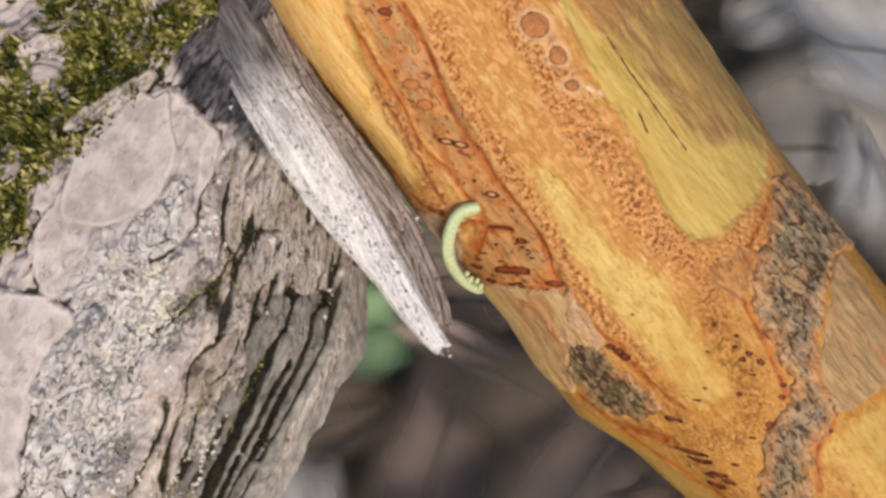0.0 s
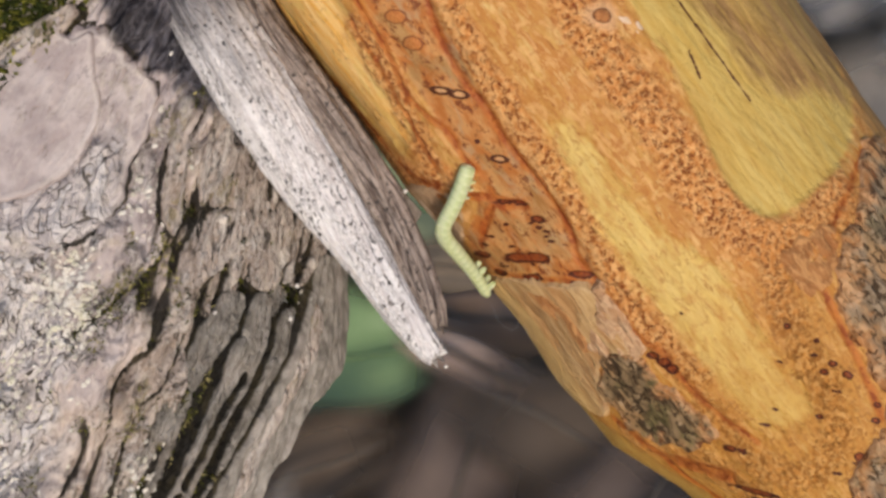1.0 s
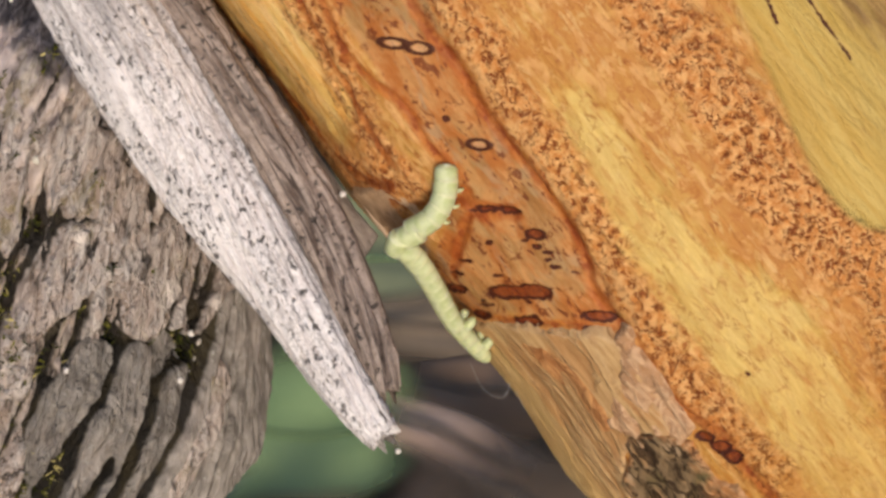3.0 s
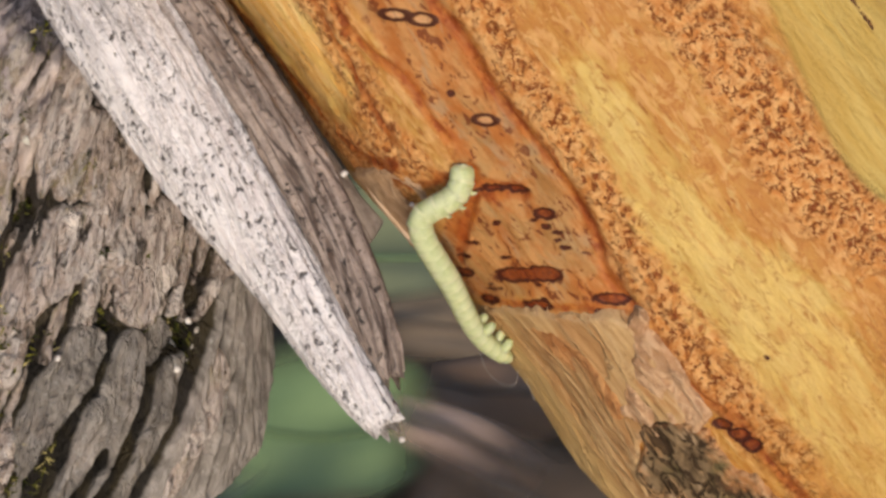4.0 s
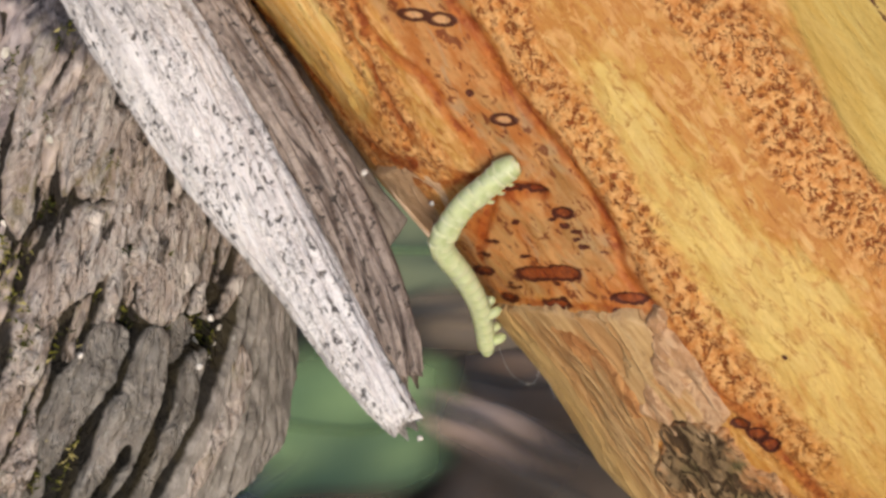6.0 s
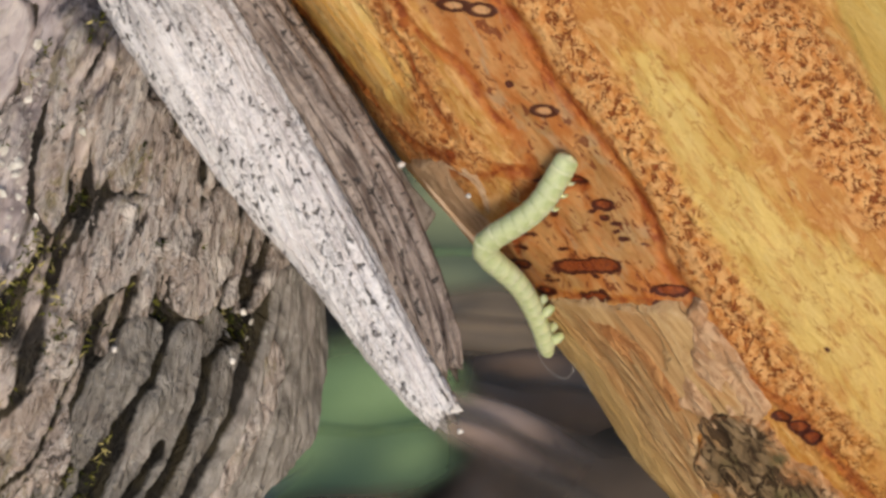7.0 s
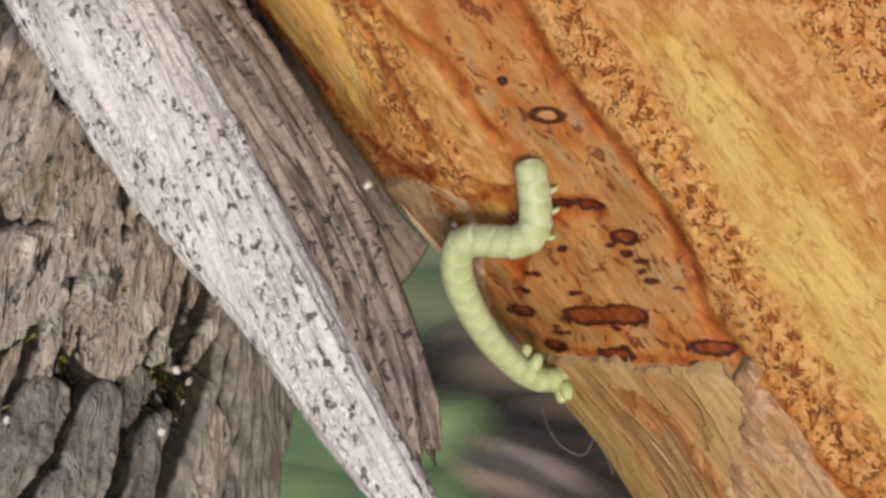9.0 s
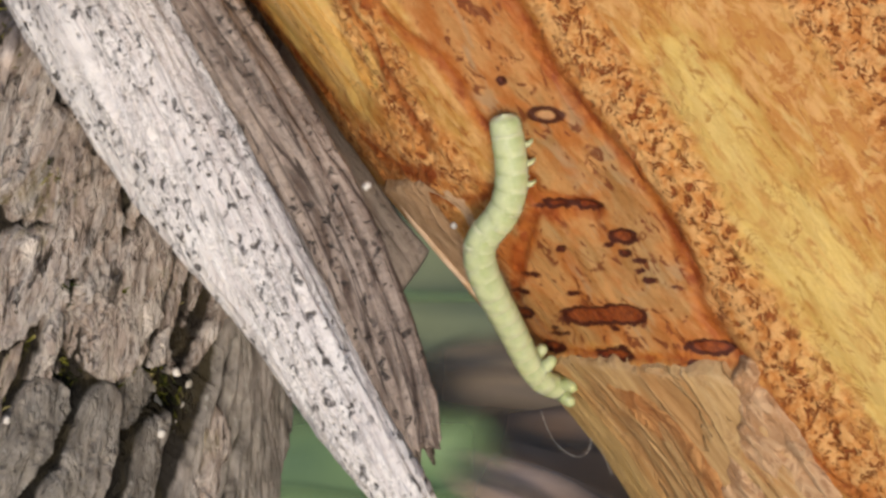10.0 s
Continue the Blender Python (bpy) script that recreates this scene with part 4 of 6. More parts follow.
bough = young_bough()
plate("bark_flake", bough_at, ((-17.6, -35), (-12.5, -24.2), (-9.5, -20.6), (-6.2, -21.1), (0.2, -21.6), (-0.1, -24.7), (-0.2, -27.5), (2.2, -30.0), (5.2, -31.5), (6.8, -35.2), (3.4, -39.5),
                               (-0.6, -45), (-4, -50), (-9.7, -53), (-17.0, -46)), 0.7, PAPER, bough, "thin tan papery flake of outer bark", seed=11, curl=0.05, wave=0.12, fray=0.4)
plate("bark_flake", bough_at, ((-9.6, -21.2), (-9.4, -19.6), (-5.4, -20.2), (0.6, -20.2), (1.4, -22.8), (-0.4, -26.0), (-3.2, -27.6), (-5.0, -25.2), (-6.8, -23)), 0.8, WRINKLED, bough,
      "crinkled greyish-pink margin of the lifted flake", seed=12, fray=0.9, wave=0.45, curl=0.0)
plate("bark_flake", bough_at, ((-14.2, -31.0), (-11.8, -27.9), (-8.6, -26.8), (-4.2, -26.6), (-2.4, -28.4), (-5.2, -29.6), (-9.0, -30.4)), 0.8, BROWN_FLAKE, bough, "orange-brown sliver between the paper layers", seed=14, fray=0.5, wave=0.4)
plate("bark_flake", bough_at, ((15.7, 26.5), (24, 27), (31.0, 25.5), (37.0, 20.1), (37.3, 10.9), (34.6, 4.8), (26.6, 7.1), (20.9, 14.5)), 0.8, DULL_PAPER, bough,
      "thin tan papery flake of outer bark", seed=13, curl=0.1)
plate("bark_flake", bough_at, ((-36, -50), (-35.2, -42), (-34.2, -36), (-33.2, -32.6), (-31.2, -30.4), (-28.8, -30.2), (-26.8, -31.8), (-25.2, -34.8), (-23.6, -39), (-21.8, -44), (-20.5, -50), (-28, -53)), 0.5, PINK_FLAKE, bough,
      "thin pinkish flake of outer bark at the edge", seed=17, curl=0.1, wave=0.12, fray=0.35)
plate("bark_flake", bough_at, ((0.8, 2.5), (2.8, 10.4), (6.8, 8.8), (9.0, 3.4), (5.2, 1.6)), 0.3, BROWN_FLAKE, bough, "small crinkled red-brown flake with a dark margin", seed=19, fray=0.8)
plate("resin_blister", bough_at, ((-36.6, 4.3), (-36.2, 6.0), (-34.6, 6.7), (-33.2, 6.2), (-32.8, 4.8), (-34.4, 3.8)), 0.2, RESIN, bough, "small whitish dried resin blister", seed=31, fray=0.4, wave=0.2)
plate("bark_crust", bough_at, ((-1.7, 26.5), (7.9, 31.6), (18.0, 33), (16.0, 23.3), (25.4, 7.6), (35.0, 4.0), (37.8, -2.9), (46, -10.1), (44, -18.2), (38, -14.5), (30.6, -7.2),
                               (26.7, 0.7), (21.6, 2.2), (13.0, 3.9), (7.8, 7.1), (3.6, 14.0)), 1.15, CRUST, bough, "grey pitted crust of old bark", seed=23, fray=0.9, wave=0.4)
plate("bark_crust", bough_at, ((-1.0, -24), (3, -22.0), (9, -20.6), (14.1, -19.6), (17, -21.5), (16.5, -25.0), (12.3, -29.0), (7.3, -31.6), (2.4, -30.6), (-0.5, -27)), 1.0, DARK_CRUST, bough,
      "dark olive pitted crust of old bark", seed=29, fray=1.2, wave=0.4)

part("bark_curl", tube(((-7.4, 21.5, 7.6), (-5.9, 21.1, 5.6), (-4.6, 20.9, 4.1), (-3.3, 21.2, 2.5), (-1.9, 20.9, 0.9), (-1.0, 20.5, -0.3)), (0.15, 0.34, 0.38, 0.36, 0.28, 0.12), 10, 0.6), RESIN, bough, "thin pale rolled edge of peeling bark")

# ---- the old trunk ----
OLD_AXIS0 = np.array([-58.0, 37.0, 0.0])
OLD_AXIS = np.array([-0.423, 0.0, -0.906])
OLD_SIDE = np.array([0.906, 0.0, -0.423])
OLD_S, OLD_W = (-320, -60, -45, -22, 0, 20, 45, 320), (26, 22, 24, 34, 45, 48, 50, 56)
PER_DEG = 0.72


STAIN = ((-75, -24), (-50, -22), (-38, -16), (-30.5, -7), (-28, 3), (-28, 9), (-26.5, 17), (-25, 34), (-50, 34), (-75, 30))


def trunk_at(s, a, lift=0.0):
    """Points of the old trunk at s down it and a round it (mm), raised by lift."""
    th = np.radians(a / PER_DEG)
    w = np.interp(s, OLD_S, OLD_W)
    wide = w * (1 + 0.75 * ease(0.1, 1.2, -th) * ease(15, -35, s)) + lift
    deep = 0.62 * w + lift
    return (OLD_AXIS0 + s[..., None] * OLD_AXIS + (wide * np.sin(th))[..., None] * OLD_SIDE + (deep * np.cos(th))[..., None] * np.array([0, -1.0, 0]))


BREAK_A, BREAK_S = (22, 24.5, 29.5, 33.8, 37.4, 43.2, 52, 70), (1.5, -2.5, -6, -6, -6.5, -10, -15, -18)
RIM_S, RIM_A = (-60, -14, -8.5, -6.5, -4.5, 1, 4, 8, 14.5, 16.5, 26, 45), (70, 70, 70, 66, 60.6, 55.8, 51.4, 47.4, 45.8, 43.7, 42, 40.4)
CRACKS = (((-17, 20.9), (-13.5, 18.7), (-9.5, 17.3), (-5.5, 17.3), (-1, 17)), ((-7, 15.8), (-5, 15.1), (-0.5, 13), (4, 10.8), (9, 8)), ((-20, 43.9), (-16, 43), (-12.7, 41.2), (-9, 38.4)),
          ((-18, 49.7), (-14.3, 47.5), (-11.3, 44.8), (-8.8, 42.7)), ((-19, 36.5), (-14.5, 36), (-14.8, 39.5)), ((-26, 30), (-20, 27), (-15, 26)))


PALE_PLATES = (
    ((-29, -17), (-29.5, -8), (-28, -2), (-27, 5), (-24, 9), (-19, 9.5), (-15, 9), (-9, 9.5), (-5, 7), (0, 1), (5, -4), (9, -8), (12, -14), (4, -22), (-6, -22), (-16, -20)),
    ((18, -26), (13, -20), (11.5, -11), (14, -5), (20, -8), (32, -6), (46, -2), (50, -16), (34, -26)),
    ((-29.2, -21.5), (-27.8, -19), (-27.6, -15.5), (-29.3, -13), (-24.8, -7.5), (-22, -3.5), (-19.8, -1.6), (-15.5, -0.6), (-12, -1.2), (-6.2, -5.2), (-3, -11), (-2, -19), (-10, -23), (-18, -24.5)))


def trunk_relief(s, a):
    """Height of the bark: scaly terraces, a few long cracks, and a flank broken down to a lower layer that carries ridges."""
    n = fbm(s / 17, a / 9, 3, 35) * 3.2
    terrace = 0.8 * (np.floor(n) + ease(0.72, 1.0, n - np.floor(n)))
    flank = ease(16, 21, a + 1.5 * perlin(s / 9, a / 9, 37))
    low = ease(24.0, 25.4, a + 1.2 * perlin(s / 5, a / 4, 43)) * ease(-0.6, 0.6, s - np.interp(a, BREAK_A, BREAK_S) + 1.5 * perlin(s / 5, a / 3, 45))
    h = -2.6 * low
    h = h + (0.5 * np.abs(perlin((a + 1.2 * perlin(s / 10, a / 8, 31)) / 2.6, s / 15, 33)) - 0.15) * flank
    wander = perlin((a + 1.6 * perlin(s / 11, a / 6, 71)) / 3.6, s / 30, 73)
    furrow = ease(0.22, 0.04, np.abs(wander)) * ease(-0.6, -0.15, fbm(s / 14, a / 7, 2, 77)) * ease(10, 17, a) * (1 - low) * ease(-34, -26, s)
    nick = perlin((a + 0.8 * perlin(s / 5, a / 3, 81)) / 1.9, s / 13, 83)
    h = h - 1.8 * furrow - 0.8 * ease(0.13, 0.02, np.abs(nick)) * ease(-0.1, 0.3, fbm(s / 9, a / 5, 2, 85)) * ease(10, 17, a) * (1 - low)
    ragged = 0.25 * perlin(s / 2, a / 2, 47)
    split = np.minimum.reduce([near(s, a, q, False) for q in CRACKS[:2] + CRACKS[4:]]) + ragged
    gape = np.minimum.reduce([near(s, a, q, False) for q in CRACKS[2:4]]) + ragged
    h = h - np.maximum(1.25 * ease(0.45, 0.05, split), 3.2 * ease(1.3, 0.6, gape))
    h = h - 8.0 * ease(-0.6, 2.2, a - np.interp(s, RIM_S, RIM_A)) * ease(95, 80, a) * ease(-13, -8, s)
    m = fbm((s + 1.1 * a) / 11, a / 3.6, 3, 57) * 2.6
    scale = (0.5 + 0.3 * flank) * (np.floor(m) + ease(0.8, 1.0, m - np.floor(m)))
    fine = scale * (1 - 0.6 * low) + 0.7 * fbm(s / 9, a / 4.5, 2, 53) + 0.42 * fbm(s / 6, a / 1.7, 4, 39) + 0.34 * np.abs(perlin(s / 2.8, a / 1.0, 41)) * ease(-0.5, 0.6, fbm(s / 9, a / 5, 2, 55))
    under = np.minimum.reduce([near(s, a, [(q, d * PER_DEG) for q, d in plate_line]) for plate_line in PALE_PLATES])
    return h + (fine + terrace * (1 - 0.75 * flank)) * ease(-1.6, 0.6, under), flank, h, low


def old_trunk():
    s = np.concatenate([np.linspace(-320, -66, 30, endpoint=False), np.linspace(-66, 62, 430, endpoint=False), np.linspace(62, 260, 30)])
    g = np.concatenate([np.linspace(-105, 105, 480, endpoint=False), np.linspace(105, 255, 40, endpoint=False)])
    s, g = np.meshgrid(s, g, indexing="ij")
    a = np.where(g > 180, g - 360, g) * PER_DEG
    h, flank, depth, low = trunk_relief(s, a)
    h[0] = -0.62 * OLD_W[0]
    me = mesh_of("stem", trunk_at(s, a, h) * MM, grid_faces(*s.shape, True),
                 (("su", np.stack([s, a, h], -1)), ("height", depth), ("flank_shade", low), ("calm", 0.8 * (1 - flank) * ease(-0.4, 0.3, fbm(s / 12, a / 8, 2, 75) + 0.25)), ("curly", curls(s, a)), ("inside", np.full(s.shape, 9.0)), ("smooth", (1 - flank) * ease(22, 8, a) * (0.5 + 0.4 * ease(-0.3, 0.5, fbm(s / 16, a / 8, 2, 49)))), ("stain", near(s, a, STAIN, True, 9.0))))
    ob = thing("old_trunk", TILT, "old grey leaning trunk with furrowed bark and a broken stub", "tree trunk")
    part("stem", me, OLD, ob)
    return ob


trunk = old_trunk()


def degrees_to_arc(points):
    return tuple((s, d * PER_DEG) for s, d in points)


for k, (outline, thick, dome, fray) in enumerate((
        (PALE_PLATES[0], 0.45, 0, 0.7),
        (((-31, -22), (-31.5, -18), (-27, -18.5), (-20, -23), (-15, -27), (-17, -30), (-24, -27)), 0.9, 0.3, 0.4),
        (PALE_PLATES[1], 0.6, 0, 0.7),
        (((-23, 28), (-18.5, 26), (-14.5, 28), (-15.5, 31), (-21, 34), (-24, 34)), 0.5, 0.4, 0.3),
        (((-26.0, 24), (-27, 29), (-22, 30.5), (-18, 29.5), (-13.5, 26.5), (-15.5, 24), (-21, 23)), 0.7, 0.2, 0.4),
        (((-16.5, 33.5), (-24, 37.5), (-22.5, 42.5), (-14.5, 40), (-11.2, 34.5)), 0.55, 0.1, 0.5),
        (((-9.5, 27), (-14.8, 30), (-15.0, 36.5), (-10.2, 37), (-6.2, 32.5), (-2.5, 28)), 0.5, 0.1, 0.6),
        (((-11.5, 40), (-19, 47), (-17, 52), (-12.0, 51), (-7.2, 47), (-7.0, 42)), 0.6, 0.1, 0.5),
        (((-21, 15), (-24, 18), (-14, 22.5), (-8.5, 22), (-12, 17)), 0.6, 0.1, 0.5),
        (((-32, 30), (-34, 38), (-27, 40), (-23, 34)), 0.6, 0.1, 0.6),
        (PALE_PLATES[2], 1.0, 0, 0.25))):
    plate("bark_plate", trunk_at, degrees_to_arc(outline), thick, OLD, trunk, "", fray, 50 + k, 0.24, dome, 0.35 if dome else 0.14, 0.15, 0.9, dome > 0, calm=None if dome else 0.95 if k else 0.75)
# long ridges of the furrowed flank, broken across at about one height
RIDGE_CUTS = [degrees_to_arc(q) for q in (((5, 44.2), (12, 42), (22, 40)), ((18, 33.5), (28, 32.5), (40, 32)), ((-16, 55.5), (-11, 53.5)), ((24, 39.5), (36, 38.5), (46, 38)))]
for k, (outline, thick, dome, fray) in enumerate((
        (((-5.2, 36.5), (-5.2, 41.0), (-1, 40.0), (4, 37.8), (9, 36.0), (13, 33.6), (13, 31.5), (3, 31.5), (-1.5, 33.5)), -0.2, 0.2, 0.3),
        (((-6.3, 42.6), (-6.6, 46.5), (-3, 47), (4, 46.3), (10, 44.6), (20, 42.4), (33, 40.6), (46, 39.8), (46, 36), (30, 37), (20, 37.6), (10, 38.7), (3, 39.0), (-2.5, 40.8)), 0.8, 0.3, 0.25),
        (((-5.0, 51.0), (-6.2, 55.0), (-2, 53.9), (4, 52.2), (12, 49.4), (22, 46.0), (23, 44.4), (12, 46.8), (4.5, 48.6), (-1.5, 49.6)), 0.3, 0.2, 0.3),
        (((-8.2, 47.6), (-7.8, 52.6), (-5.8, 51.4), (-3.2, 47.6), (-5, 46.8)), -0.9, 0.3, 0.4),
        (((7, 32), (9, 35.2), (18, 35.8), (30, 34.6), (46, 34), (46, 29), (28, 29.5), (14, 31)), -0.5, 0.3, 0.5),
        (((25, 43.4), (24, 46.4), (30, 45), (46, 44), (46, 41), (34, 41.6)), 0.0, 0.3, 0.4),
        (((-19, 54), (-20, 59.8), (-16, 58.4), (-12.7, 55.9), (-9.2, 52.2), (-8.4, 49.5), (-13, 51.5)), 0.8, 0.3, 0.2),
        (((-20, 62.6), (-20, 68), (-14.6, 64.6), (-11.5, 60.8), (-9.4, 58.0), (-9.0, 55.4), (-12.7, 58.8), (-16, 61.3)), 0.5, 0.3, 0.2))):
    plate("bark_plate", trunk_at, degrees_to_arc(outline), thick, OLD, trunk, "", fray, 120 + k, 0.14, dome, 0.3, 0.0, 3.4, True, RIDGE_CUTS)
slab = [(-15, 68), (-9.5, 62.4), (-3.5, 57.6), (2, 54.8), (8, 52.4), (16, 49.4), (26, 46.4), (46, 44.4)]
slab += [(s, np.interp(s, RIM_S, RIM_A) / PER_DEG) for s in (46, 36, 26, 20, 16.5, 14.5, 10, 8, 4, 1, -2, -4.5, -6.5, -8.5, -14)]
plate("bark_plate", trunk_at, degrees_to_arc(slab), 0.1, OLD, trunk, "flat grey slab of loosened bark with a broken edge", 0.4, 71, 0.15, 0.0, 0.3, 0.2, 3.0, True,
      cuts=[degrees_to_arc(q) for q in (((-8, 70), (-3, 66.5), (1, 65), (5, 65.5)), ((-12, 66.5), (-7, 63), (-2, 60.5)))], calm=0.75)
plate("bark_plate", trunk_at, degrees_to_arc(((-7, 61.5), (-6, 66), (0, 62), (8, 57.6), (20, 54), (20, 51), (8, 54.5), (0, 58))), 0.5, OLD, trunk, "", 0.5, 73, 0.22, 0.2, 0.3, 0.0, 1.6)


def splinter(name, rows, material, parent, label, sides=56, seed=0, ridges=0.16):
    """A broken spike of wood: rows of (x, y, z, half width), ridged lengthwise, with a ragged end."""
    r = rounded([q for q in rows], False, 22)
    p, w = r[:, :3], r[:, 3]
    tan = np.gradient(p, axis=0)
    tan /= np.linalg.norm(tan, axis=1)[:, None]
    e1 = np.cross(tan, np.array([0, -1.0, 0]))
    e1 /= np.linalg.norm(e1, axis=1)[:, None]
    e1 *= np.sign(e1[:, :1])
    e2 = np.cross(tan, e1)
    e2 *= -np.sign(e2[:, 1:2])
    dist = np.concatenate([[0], np.cumsum(np.linalg.norm(np.diff(p, axis=0), axis=1))])
    k = np.arange(sides)
    ang = 2 * math.pi * k / sides
    S, A = np.meshgrid(dist, ang, indexing="ij")
    around = np.cos(A) * 3.0
    rise = np.sin(A) * 3.0
    rad = 1 + ridges * perlin(around * 1.3 + S / 40, rise * 1.3 + seed, seed) + 0.10 * perlin(around * 3.2 + S / 16, rise * 3.2, seed + 1)
    rad = w[:, None] * rad + 0.10 * fbm(S / 3, A * w[:, None] / 0.9, 3, seed + 2)
    verts = p[:, None] + rad[..., None] * (np.cos(A)[..., None] * e1[:, None] + 0.8 * np.sin(A)[..., None] * e2[:, None])
    end = 1.5 * perlin(np.cos(ang) * 2.6 + 7, np.sin(ang) * 2.6, seed + 3)
    verts[-1] += end[:, None] * tan[-1]
    verts[-2] += 0.6 * end[:, None] * tan[-2]
    n = len(p)
    verts = np.concatenate([verts.reshape(-1, 3), p[-1:] - 0.3 * tan[-1:]])
    faces = grid_faces(n, sides, True)
    cap = np.stack([(n - 1) * sides + k, (n - 1) * sides + (k + 1) % sides, np.full(sides, n * sides), np.full(sides, n * sides)], -1)
    su = np.concatenate([np.stack([S, A * w[:, None], 0 * S], -1).reshape(-1, 3), [[dist[-1], 0, 0]]])
    bm = bmesh.new()
    layer = bm.verts.layers.float_vector.new("su")
    vs = [bm.verts.new(v) for v in verts * MM]
    for v, q in zip(vs, su):
        v[layer] = q
    for f in faces:
        bm.faces.new([vs[i] for i in f])
    for f in cap:
        bm.faces.new([vs[i] for i in f[:3]])
    bmesh.ops.recalc_face_normals(bm, faces=bm.faces)
    return part(name, bm, material, parent, label)


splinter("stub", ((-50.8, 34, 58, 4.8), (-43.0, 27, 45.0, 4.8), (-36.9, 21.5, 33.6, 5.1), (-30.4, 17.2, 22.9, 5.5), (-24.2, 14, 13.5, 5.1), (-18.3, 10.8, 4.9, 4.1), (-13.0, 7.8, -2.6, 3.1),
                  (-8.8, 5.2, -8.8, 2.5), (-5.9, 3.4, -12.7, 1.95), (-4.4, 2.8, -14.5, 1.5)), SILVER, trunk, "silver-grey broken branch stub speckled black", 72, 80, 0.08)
splinter("splinter", ((-40, 32, 54, 3.0), (-33.6, 25, 40.5, 2.5), (-27.9, 19.5, 30.4, 2.3), (-22.5, 15.6, 23.2, 2.2), (-16.3, 12.4, 13.6, 2.4), (-11.3, 10.2, 4.6, 2.5), (-7.9, 7.2, -2.0, 2.05), (-5.4, 4.8, -7.2, 1.5), (-4.2, 3.9, -10.4, 1.05)),
         BROWNED, trunk, "brown weathered splinter beside the stub", 64, 84, 0.42)
splinter("splinter", ((-23, 18, 23, 1.3), (-14.6, 13.8, 12.2, 1.1), (-9.7, 10.8, 5.4, 0.95), (-6.9, 8.6, -0.4, 0.8), (-5.4, 7.2, -4.4, 0.3)), BROWNED, trunk, "thin brown splinter with a sharp tip", 24, 88, 0.25)


def chip(name, outline, y, thick, lean, material, parent, label, seed):
    """A short flat piece of wood: an angular outline (x, z), split edges, a sloping face."""
    bm = bmesh.new()
    layer = bm.verts.layers.float_vector.new("su")
    ring = []
    for k, (x, z) in enumerate(outline):
        x1, z1 = outline[(k + 1) % len(outline)]
        for f in np.linspace(0, 1, 5, endpoint=False):
            ring.append((x + f * (x1 - x) + 0.12 * noise.noise(Vector((x + f, z, seed))), z + f * (z1 - z) + 0.12 * noise.noise(Vector((z, x + f, seed)))))
    cx, cz = np.mean(ring, axis=0)
    levels = []
    for grow, dy in ((0.94, thick), (1.0, thick - 0.3), (1.0, 0.25), (0.92, 0.0), (0.6, -0.1), (0.3, -0.05)):
        row = []
        for x, z in ring:
            px, pz = cx + grow * (x - cx), cz + grow * (z - cz)
            v = bm.verts.new(Vector((px, y + dy + lean[0] * (px - cx) + lean[1] * (pz - cz) + 0.12 * noise.noise(Vector((px, pz * 3, seed))), pz)) * MM)
            v[layer] = (0.55 * px - 0.8 * pz, 0.8 * px + 0.55 * pz + dy, 0)
            row.append(v)
        levels.append(row)
    n = len(ring)
    for lo, hi in zip(levels, levels[1:]):
        for k in range(n):
            bm.faces.new((lo[k], lo[(k + 1) % n], hi[(k + 1) % n], hi[k]))
    bm.faces.new(levels[0][::-1])
    bm.faces.new(levels[-1])
    bmesh.ops.recalc_face_normals(bm, faces=bm.faces)
    return part(name, bm, material, parent, label)


# dark strip added to close the gap between splinter and bough
splinter("splinter", ((-40, 36, 55, 3.0), (-31.5, 29, 39.0, 2.8), (-24.6, 24.5, 27.2, 2.2), (-19.0, 21.5, 17.8, 1.7), (-14.4, 20.3, 11.4, 1.3), (-11.0, 20.0, 7.8, 0.7)), PLUM_WOOD, trunk,
         "dark plum-brown strip behind the splinters", 36, 96, 0.25)
chip("wood_chip", ((-27, 31), (-17.5, 15), (-13.4, 8.6), (-12.0, 5.2), (-11.5, 3.3), (-10.4, 1.3), (-8.9, 0.2), (-7.3, 2.2), (-6.2, 4.1), (-8.8, 7.0), (-12.6, 13), (-21, 28)), 40.5, 3.5, (0.2, -0.45), CHIP, trunk,
     "short flat brown chip of broken wood", 4)


def crumb(x, y, z, r, seed):
    bm = bmesh.new()
    bmesh.ops.create_icosphere(bm, subdivisions=2, radius=r * MM)
    for v in bm.verts:
        v.co *= 1 + 0.5 * noise.noise(v.co / (r * MM) + Vector((seed, 0, 0)))
    ob = part("wood_crumb", bm, CRUMB, None)
    ob.matrix_basis = local(x, y, z)
    tagged(ob, "tiny white lichen crumb clinging to old wood", "crumb", "crumbs on the old trunk")


for s, d, r in ((-9.0, 54.5, 0.32), (-4.5, 53, 0.34), (-14, 53.5, 0.2), (-1.5, 33.8, 0.3)):
    q = trunk_at(np.array([s]), np.array([d * PER_DEG]), np.array([0.35]))[0]
    crumb(q[0], q[1], q[2], r, s)
crumb(-8.6, 11.0, 7.6, 0.36, 1)
crumb(-2.6, 13.4, 4.9, 0.26, 2)
crumb(-3.2, 2.2, -15.6, 0.26, 3)


